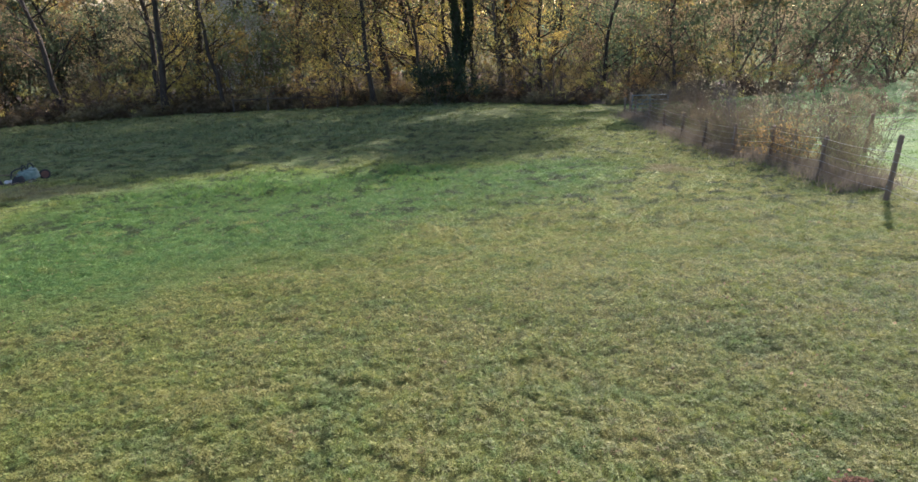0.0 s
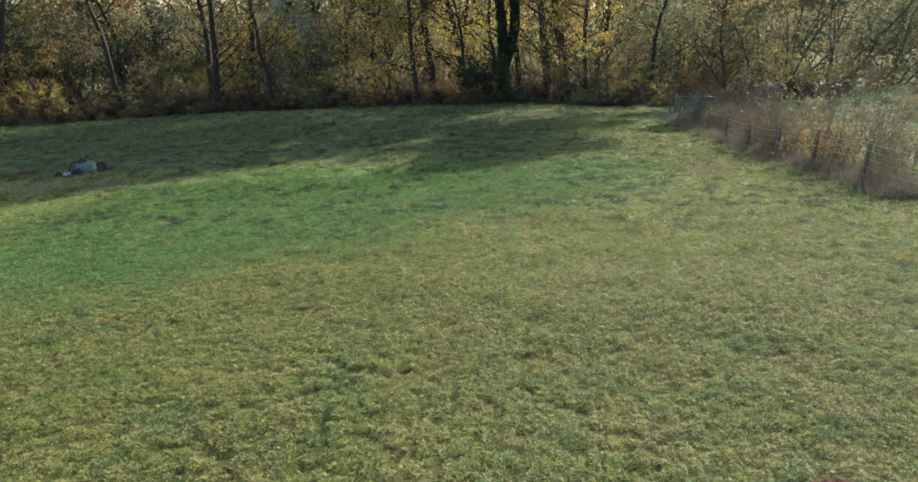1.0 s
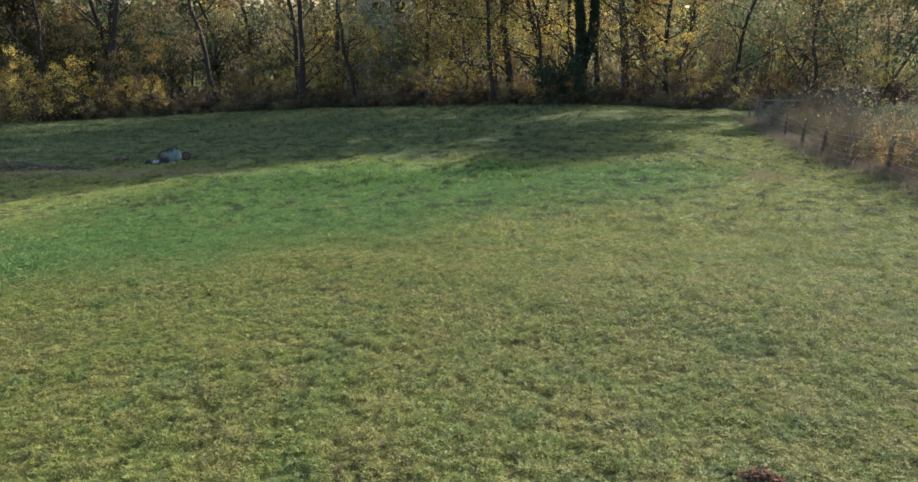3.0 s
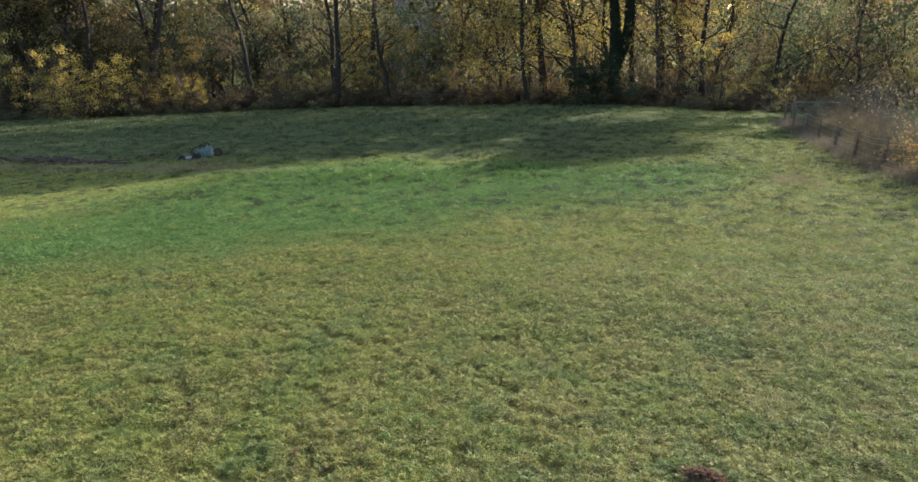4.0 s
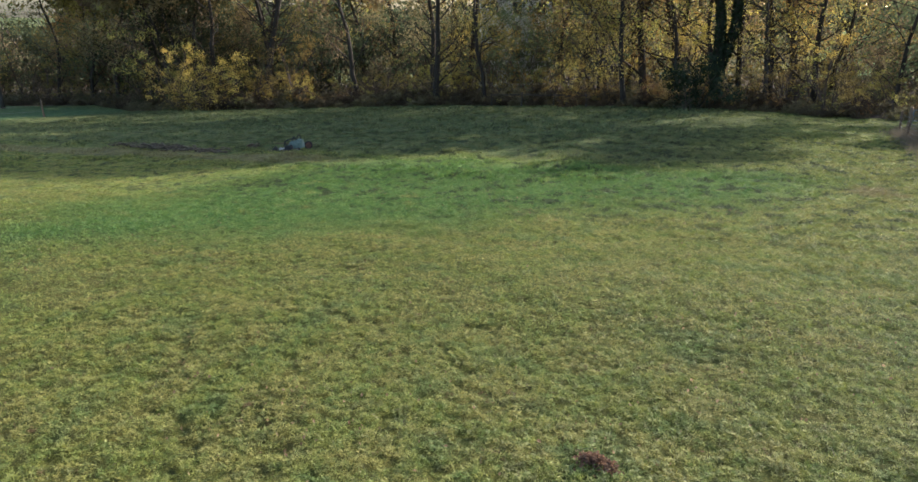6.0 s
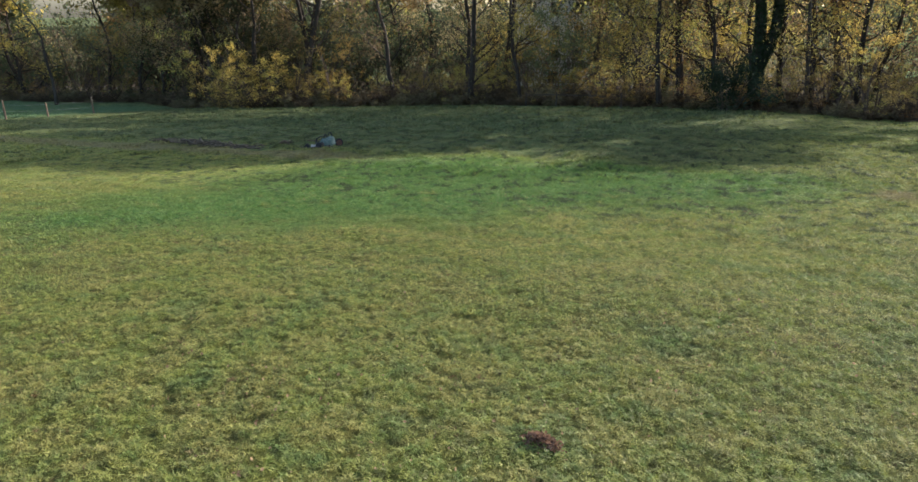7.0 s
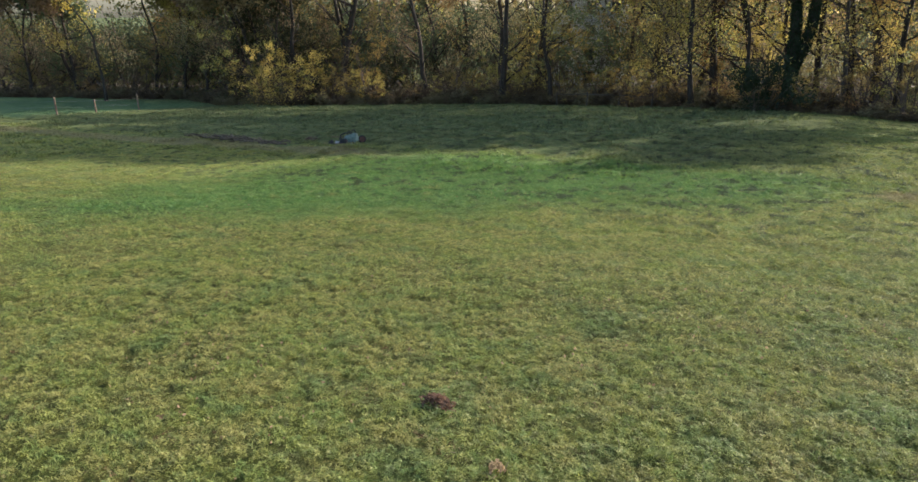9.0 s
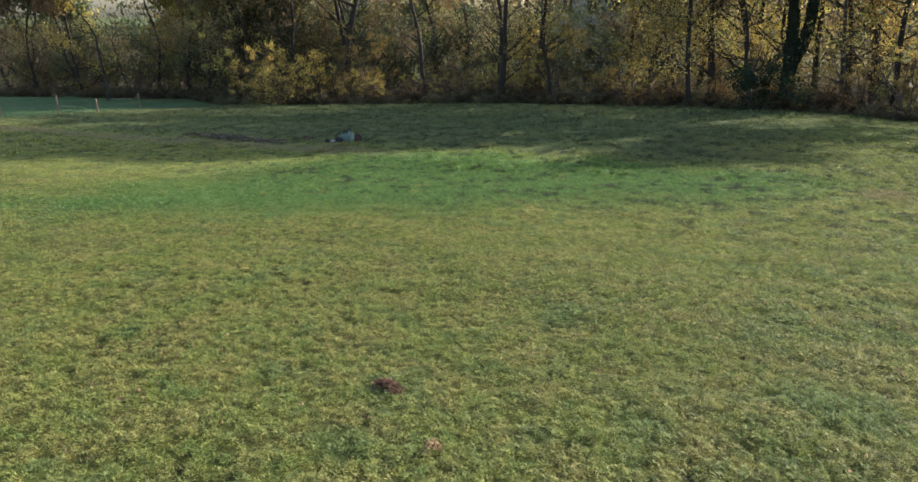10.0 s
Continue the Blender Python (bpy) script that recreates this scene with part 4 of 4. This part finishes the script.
def build_gate():
    """A tubular field gate that closes the fence at its lower end."""
    g = thing("field_gate", "closed galvanised tubular field gate beside the wood", "gate", pose(10.35, 39.2, float(turf(10.35, 39.2)), 0, 0, 12))
    w, top = 2.3, 1.1
    for z in (0.15, 0.36, 0.58, 0.82, top):
        s = Soup().tube([(0, 0, z), (w / 2, 0, z), (w, 0, z)], [0.025] * 3, 8)
        part("rail", s, GATE_METAL, g, smooth=True)
    for x in (0.0, w / 2, w):
        s = Soup().tube([(x, 0, 0.1), (x, 0, 0.7), (x, 0, top + 0.03)], [0.03] * 3, 8)
        part("upright", s, GATE_METAL, g, smooth=True)
    part("brace", Soup().tube([(0.03, 0.01, 0.15), (w / 4, 0.01, 0.6), (w / 2, 0.01, top)], [0.02] * 3, 6), GATE_METAL, g)
    part("latch", Soup().box(w - 0.02, -0.03, 0.85, w + 0.12, 0.03, 0.93), GATE_METAL, g)
    for x in (10.24, 12.74):
        build_post(x, 39.2 + (x - 10.35) * 0.21, 1.25, 0.075, label="stout wooden gate post beside the wood", name="gate_post")


def build_brambles():
    rng = np.random.default_rng(44)
    kinds = [
        build_shrub(51, 2.0, TAN_LEAF, stems=9, per=19, size=0.055, wide=0.75, spread=0.15, kids=3, bark=CANE, tangle=True, stout=0.5, skirt=0.5, group="fence brambles", label="tangled bramble with withered tan leaves by the fence", name="bramble"),
        build_shrub(52, 3.3, PALE_LEAF, stems=5, per=3, size=0.046, sprays=0.55, wide=0.3, spread=0.1, kids=3, bark=CANE, tangle=True, stout=0.4, group="fence brambles", skirt=0.0, label="thin leggy shrub with few pale sunlit leaves", name="leggy_shrub"),
        build_shrub(53, 2.0, RUSSET, stems=8, per=12, size=0.05, wide=0.6, spread=0.14, kids=3, bark=CANE, tangle=True, stout=0.5, skirt=0.4, group="fence brambles", label="bramble with russet leaves grown through the fence", name="bramble"),
        build_shrub(54, 2.6, TAN_LEAF, stems=8, per=13, size=0.05, wide=0.4, spread=0.16, kids=3, bark=CANE, tangle=True, stout=0.5, skirt=0.4, group="fence brambles", label="twiggy shrub with thin tan leaves by the fence", name="fence_shrub"),
    ]
    used = set()

    def put(k, x, y, scale):
        m = at(x, y, rng.uniform(0, 360), scale, 0.05)
        if k in used:
            copy_thing(kinds[k], m)
        else:
            used.add(k)
            kinds[k].matrix_world = m

    y = 15.6
    while y < 37:
        y += rng.uniform(0.28, 0.62) * (2.0 if y < 18.0 else 0.85 if y < 27 else 1.0)
        x = float(np.interp(y, [8, 16, 26, 38], [8.4, 9.4, 9.55, 9.9])) + rng.uniform(0.45, 2.3)
        put(rng.choice(4, p=(0.48, 0.07, 0.0, 0.45)), x, y, rng.uniform(0.58, 0.92) * float(np.interp(y, [16, 18.5, 27, 34, 38], [0.65, 1.0, 1.0, 0.75, 0.55])))
    # the leggy shrubs that stand above the rest
    for y, scale in ((15.9, 0.65), (17.0, 0.75), (18.7, 0.95), (19.3, 1.05), (20.9, 0.8), (22.2, 1.1), (23.0, 0.95), (25.6, 0.85), (27.4, 0.9)):
        put(1, 10.2 + rng.uniform(-0.4, 0.5), y, 1.2 * scale)
    put(2, 10.0, 19.2, 0.95)
    for x, y, scale in ((11.4, 36.6, 0.8), (12.1, 37.2, 0.9), (11.8, 35.6, 0.75), (12.8, 36.4, 0.95), (13.4, 37.6, 0.9)):
        put(3, x, y, scale)
    # dry grass along the wire
    n = 17000
    y = rng.uniform(14.0, 39, n)
    x = np.interp(y, [8, 13, 16.4, 26, 38.6], [8.1, 8.9, 9.35, 9.45, 9.8]) + 0.25 + rng.normal(size=n) * 0.42
    h = rng.uniform(0.14, 0.55, n) * (0.3 + 0.9 * vnoise(x, y, 0.8, 4))
    a, lean = rng.uniform(0, 2 * np.pi, n), rng.uniform(0.2, 1.0, n)
    z = turf(x, y) - 0.02
    w = 0.007
    b = np.stack([x, y, z], -1)
    side = np.stack([-np.sin(a) * w, np.cos(a) * w, 0 * a], -1)
    tip = b + np.stack([np.cos(a) * h * lean, np.sin(a) * h * lean, h], -1)
    s = Soup()
    s.add(np.stack([b - side, b + side, tip], 1), np.arange(n)[:, None] * 3 + [[0, 1, 2]])
    tagged(new("dry_grass", s.mesh("dry_grass", STRAW_BLADE)), "tall dry straw-coloured grass along the fence", "dry grass", kind="stuff")


build_fence()
build_gate()
build_brambles()


# ---- rails at the wood and the far field's fence ----
def build_rail_fence():
    line = [(-19.0, 55.2), (-16.0, 54.9), (-13.0, 54.6), (-10.0, 54.0)]
    for x, y in line:
        build_post(x, y, 1.2, 0.06, label="dark wooden post of a rail fence at the wood's edge", wood=RAIL_WOOD)
    for (x0, y0), (x1, y1) in zip(line[:-1], line[1:]):
        for h in (1.0,):
            r = Soup().tube([(x0, y0 - 0.1, float(turf(x0, y0)) + h), ((x0 + x1) / 2, (y0 + y1) / 2 - 0.1, float(turf((x0 + x1) / 2, (y0 + y1) / 2)) + h - 0.04),
                             (x1, y1 - 0.1, float(turf(x1, y1)) + h)], [0.035, 0.04, 0.032], 7)
            tagged(new("fence_rail", r.mesh("fence_rail", RAIL_WOOD, True)), "weathered pole rail at the wood's edge", "fence rail", "fence rails")


def build_far_fence():
    line = [(-57.5, 26.0), (-54.5, 29.3), (-55.0, 33.0), (-55.3, 37.4)]
    for k, (x, y) in enumerate(line):
        build_post(x, y, 1.6 if k % 2 else 1.3, 0.085, label="pale wooden post of the far field's fence")
    for h in (0.7, 1.2):
        s = strand(line, h, 0.1, 0.05, 0.004)
        tagged(new("fence_wire", s.mesh("fence_wire", WIRE)), "thin wire of the far field's fence", "fence wire", "fence wires")


build_rail_fence()
build_far_fence()


# ---- heaps in the field ----
def build_scrap():
    """A discarded wheelbarrow lying tub up, with bent tubes, rags and sticks round it."""
    z = float(turf(-16.4, 24.0))
    g = thing("scrap_heap", "discarded turquoise wheelbarrow lying among sticks and rags", "scrap heap", pose(-16.4, 24.0, z, 0, 0, 36))
    rng = np.random.default_rng(9)
    # the upturned tub: a tapered pan with a rolled rim, tipped to one side
    n, m = 33, 7
    ang = np.linspace(0, 2 * np.pi, n)[:-1]
    rows = []
    for w, h in ((1.06, 0.0), (1.06, 0.035), (1.0, 0.05), (0.93, 0.16), (0.84, 0.25), (0.7, 0.3), (0.02, 0.315)):
        c, q = np.cos(ang), np.sin(ang)
        px = 0.4 * w * np.sign(c) * np.abs(c) ** 0.6
        py = 0.31 * w * np.sign(q) * np.abs(q) ** 0.6
        rows.append(np.stack([px, py, 0.1 + 1.0 * h + 0.3 * px + 0.22 * py + 0.02 * np.sin(5 * ang + 9 * h)], -1))
    k = n - 1
    i = (np.arange(m - 1)[:, None] * k + np.arange(k)[None])
    j = (np.arange(m - 1)[:, None] * k + (np.arange(k)[None] + 1) % k)
    s = Soup()
    s.add(np.concatenate(rows), np.stack([i, j, j + k, i + k], -1).reshape(-1, 4))
    part("tub", s, TUB_PAINT, g, "faded turquoise steel tub", True)
    for x0, wide, high in ((-0.06, 0.07, 0.2), (0.16, 0.1, 0.26)):
        q = np.linspace(0, np.pi, 11)
        arch = np.stack([x0 + wide * np.cos(q), 0.08 + 0.05 * np.sin(q), 0.4 + high * np.sin(q) ** 0.8], -1)
        part("tube", Soup().tube(arch, np.full(11, 0.026), 6), DARK_METAL, g)
    part("tube", Soup().tube([(-0.52, -0.1, 0.2), (-0.46, -0.06, 0.42), (-0.3, 0.0, 0.5), (-0.02, 0.06, 0.53)], [0.03, 0.032, 0.03, 0.026], 7), DARK_METAL, g, "bent dark frame tube")
    part("handle", Soup().tube([(-0.2, -0.1, 0.3), (-0.55, -0.02, 0.33), (-0.92, 0.1, 0.32)], [0.02, 0.02, 0.024], 6), POST_WOOD, g, "pale wooden barrow handle")
    wheel = thing("wheel", "", "")
    for key in ("category", "label"):
        if key in wheel:
            del wheel[key]
    wheel.parent = g
    wheel.matrix_basis = pose(0.58, 0.02, 0.2, 0, 0, 12)
    ang = np.linspace(0, 2 * np.pi, 19)
    part("tyre", Soup().tube(np.stack([np.cos(ang) * 0.165, 0 * ang, np.sin(ang) * 0.165], -1), np.full(19, 0.036), 8, False), RUBBER, wheel, smooth=True)
    part("rim", Soup().tube([(0, -0.03, 0), (0, 0, 0), (0, 0.03, 0)], [0.135, 0.14, 0.135], 18), RED_PAINT, wheel, "faded red rim")
    # crumpled rags and sheet beside the tub
    # the dark ones in front are added to stand for the black opening
    for name, x0, y0, w, d, h, mat, text in (("sheet", -0.62, -0.1, 0.16, 0.13, 0.19, TARP_WHITE, "pale crumpled plastic sheet"), ("rag", -0.95, 0.02, 0.16, 0.15, 0.15, RUBBER, "dark crumpled shape"), ("rag", -0.3, -0.36, 0.24, 0.15, 0.3, RUBBER, "dark crumpled shape"), ("rag", 0.2, -0.42, 0.16, 0.1, 0.15, RUBBER, "dark crumpled shape"), ("rag", 0.05, -0.5, 0.1, 0.07, 0.1, TARP_WHITE, "pale rag")):
        n = 11
        gx, gy = np.meshgrid(np.linspace(-1, 1, n), np.linspace(-1, 1, n))
        hz = h * np.clip(1 - gx ** 2, 0, 1) ** 0.5 * np.clip(1 - gy ** 2, 0, 1) ** 0.5 * (0.5 + vnoise(gx + x0 * 9, gy, 0.45, 3)) - 0.015
        i = (np.arange(n - 1)[:, None] * n + np.arange(n - 1)[None]).ravel()
        s = Soup()
        s.add(np.stack([x0 + gx * w, y0 + gy * d, hz], -1), np.stack([i, i + 1, i + n + 1, i + n], -1))
        part(name, s, mat, g, text, True)
    for k in range(18):
        a, ln = rng.uniform(-0.6, 0.6), rng.uniform(0.2, 0.6)
        cx, cy, cz = rng.uniform(-1.0, 0.75), rng.uniform(-0.6, -0.3), rng.uniform(0.02, 0.1)
        q = np.array([-0.5, 0.5])[:, None] * ln * np.array([[math.cos(a), math.sin(a), rng.uniform(-0.3, 0.3)]])
        part("stick", Soup().tube(np.array([[cx, cy, cz]]) + q, [0.02, 0.012], 5), LOG_BARK, g)


def build_log_heap():
    rng = np.random.default_rng(17)
    names = ("log", "branch")
    g = thing("branch_heap", "long low heap of dead branches and logs in the grass", "branch heap", pose(-23.4, 22.3, float(ter(-23.4, 22.3)), 0, 0, 0))
    z0 = float(ter(-23.4, 22.3))
    for k in range(130):
        x, y = rng.uniform(-2.9, 4.4), rng.normal() * 0.3
        ln, r = rng.uniform(0.4, 1.5), rng.uniform(0.012, 0.05) + 0.03 * (k % 9 == 0)
        a = rng.normal() * 0.5 + 0.1
        z = float(turf(-23.4 + x, 22.3 + y)) - z0 + rng.uniform(0.0, 0.14) * math.exp(-(x / 2.8) ** 2)
        q = np.linspace(-0.5, 0.5, 5)
        pts = np.stack([x + q * ln * math.cos(a), y + q * ln * math.sin(a), z + q * rng.uniform(-0.14, 0.14) + rng.normal(size=5) * 0.02 + 0.03], -1)
        part(names[int(r < 0.045)], Soup().tube(pts, np.linspace(r, r * 0.6, 5), 6), LOG_BARK, g)
    t = thing("branch_heap", "small heap of cut branches beside the scrap", "branch heap", pose(-18.4, 23.3, float(turf(-18.4, 23.3)), 0, 0, 0))
    for k in range(14):
        a, ln = rng.uniform(0, 3.1), rng.uniform(0.25, 0.6)
        q = np.linspace(-0.5, 0.5, 4)
        pts = np.stack([q * ln * math.cos(a) + rng.normal() * 0.1, q * ln * math.sin(a) + rng.normal() * 0.1, 0.05 + rng.random() * 0.15 + q * 0.1], -1)
        part("branch", Soup().tube(pts, [0.025] * 4, 5), LOG_BARK, t)
    part("branch", Soup().tube([(-0.22, -0.16, 0.1), (-0.02, -0.12, 0.2), (0.2, -0.16, 0.24)], [0.05, 0.055, 0.045], 7), POST_WOOD, t, "pale peeled branch")


def build_litter_heap(x, y, w, d, turn, seed, m):
    """A loose patch of curled brown leaves and bits of stalk."""
    rng = np.random.default_rng(seed)
    g = thing("leaf_heap", "small loose heap of reddish-brown leaves on the turf", "leaf heap", pose(x, y, float(turf(x, y)), 0, 0, turn))
    c = np.concatenate([rng.normal(size=(m // 2, 2)) * (w * 0.4, d * 0.45) + (-w * 0.4, 0), rng.normal(size=(m - m // 2, 2)) * (w * 0.45, d * 0.35) + (w * 0.45, 0.2 * d)])
    r = np.hypot(c[:, 0] / w, c[:, 1] / d)
    z = rng.random(m) * 0.055 * np.clip(1.3 - r, 0.1, 1) + 0.01
    part("leaves", Soup().leaves(np.column_stack([c, z + 0.012 * np.clip(1.4 - r, 0, 1)]), rng.uniform(0.016, 0.04, m), rng), DEAD_LEAF, g)
    stalks = Soup()
    for k in range(m // 14):
        a, p = rng.uniform(0, 3.1), c[rng.integers(m)]
        e = np.array([math.cos(a), math.sin(a), rng.uniform(-0.2, 0.2)]) * rng.uniform(0.02, 0.045)
        o = np.array([p[0], p[1], 0.045])
        stalks.tube([o - e, o + e], [0.0022, 0.0015], 4)
    tagged(part("litter", stalks, TWIG, g), kind="stuff")


build_scrap()
build_log_heap()
build_litter_heap(2.59, 3.42, 0.115, 0.1, -14, 3, 560)
build_litter_heap(3.45, 2.84, 0.045, 0.09, 20, 4, 90)


# ---- house beyond the wood ----
def build_house(x, y, turn, w, d, wall_h, roof_h):
    g = thing("house", "white rendered house with a red tiled roof behind the wood", "house", pose(x, y, float(ter(x, y)) - 0.3, 0, 0, turn))
    t = 0.3
    s = Soup()
    s.box(-w / 2, -d / 2, 0, w / 2, -d / 2 + t, wall_h).box(-w / 2, d / 2 - t, 0, w / 2, d / 2, wall_h)
    s.box(-w / 2, -d / 2 + t, 0, -w / 2 + t, d / 2 - t, wall_h).box(w / 2 - t, -d / 2 + t, 0, w / 2, d / 2 - t, wall_h)
    s.add([(-w / 2, -d / 2, wall_h), (-w / 2, d / 2, wall_h), (-w / 2, 0, wall_h + roof_h), (w / 2, -d / 2, wall_h), (w / 2, d / 2, wall_h), (w / 2, 0, wall_h + roof_h)], [(0, 2, 1), (3, 4, 5)])
    part("wall", s, RENDER_WALL, g)
    o = 0.45
    r = Soup()
    for sgn in (-1, 1):
        e = (d / 2 + o) * sgn
        ez = wall_h - o * roof_h / (d / 2)
        r.add([(-w / 2 - o, e, ez), (w / 2 + o, e, ez), (w / 2 + o, 0, wall_h + roof_h), (-w / 2 - o, 0, wall_h + roof_h),
               (-w / 2 - o, e, ez + 0.16), (w / 2 + o, e, ez + 0.16), (w / 2 + o, 0, wall_h + roof_h + 0.16), (-w / 2 - o, 0, wall_h + roof_h + 0.16)],
              [(0, 1, 2, 3), (4, 7, 6, 5), (0, 4, 5, 1), (1, 5, 6, 2), (3, 2, 6, 7), (0, 3, 7, 4)])
    roof = part("roof", r, ROOF_TILE, g, "red clay tile roof")
    part("chimney", Soup().box(w * 0.2, -0.3, wall_h + roof_h * 0.6, w * 0.2 + 0.6, 0.3, wall_h + roof_h + 0.9), ROOF_TILE, roof)
    for fl in range(int(wall_h // 2.8)):
        for k in range(3):
            cx, cz = -w / 2 + w * (k + 0.5) / 3, 0.9 + fl * 2.8
            win = part("window", Soup().box(cx - 0.5, -d / 2 - 0.02, cz, cx + 0.5, -d / 2 - 0.006, cz + 1.3), GLASS, g, "dark window pane")
            fr = Soup()
            for b in ((cx - 0.58, cz - 0.08, cx + 0.58, cz), (cx - 0.58, cz + 1.3, cx + 0.58, cz + 1.38), (cx - 0.58, cz, cx - 0.5, cz + 1.3), (cx + 0.5, cz, cx + 0.58, cz + 1.3), (cx - 0.03, cz, cx + 0.03, cz + 1.3)):
                fr.box(b[0], -d / 2 - 0.07, b[1], b[2], -d / 2 - 0.021, b[3])
            part("frame", fr, FRAME_WOOD, win)


build_house(-27.5, 84.0, 24, 9.0, 7.5, 11.6, 3.2)
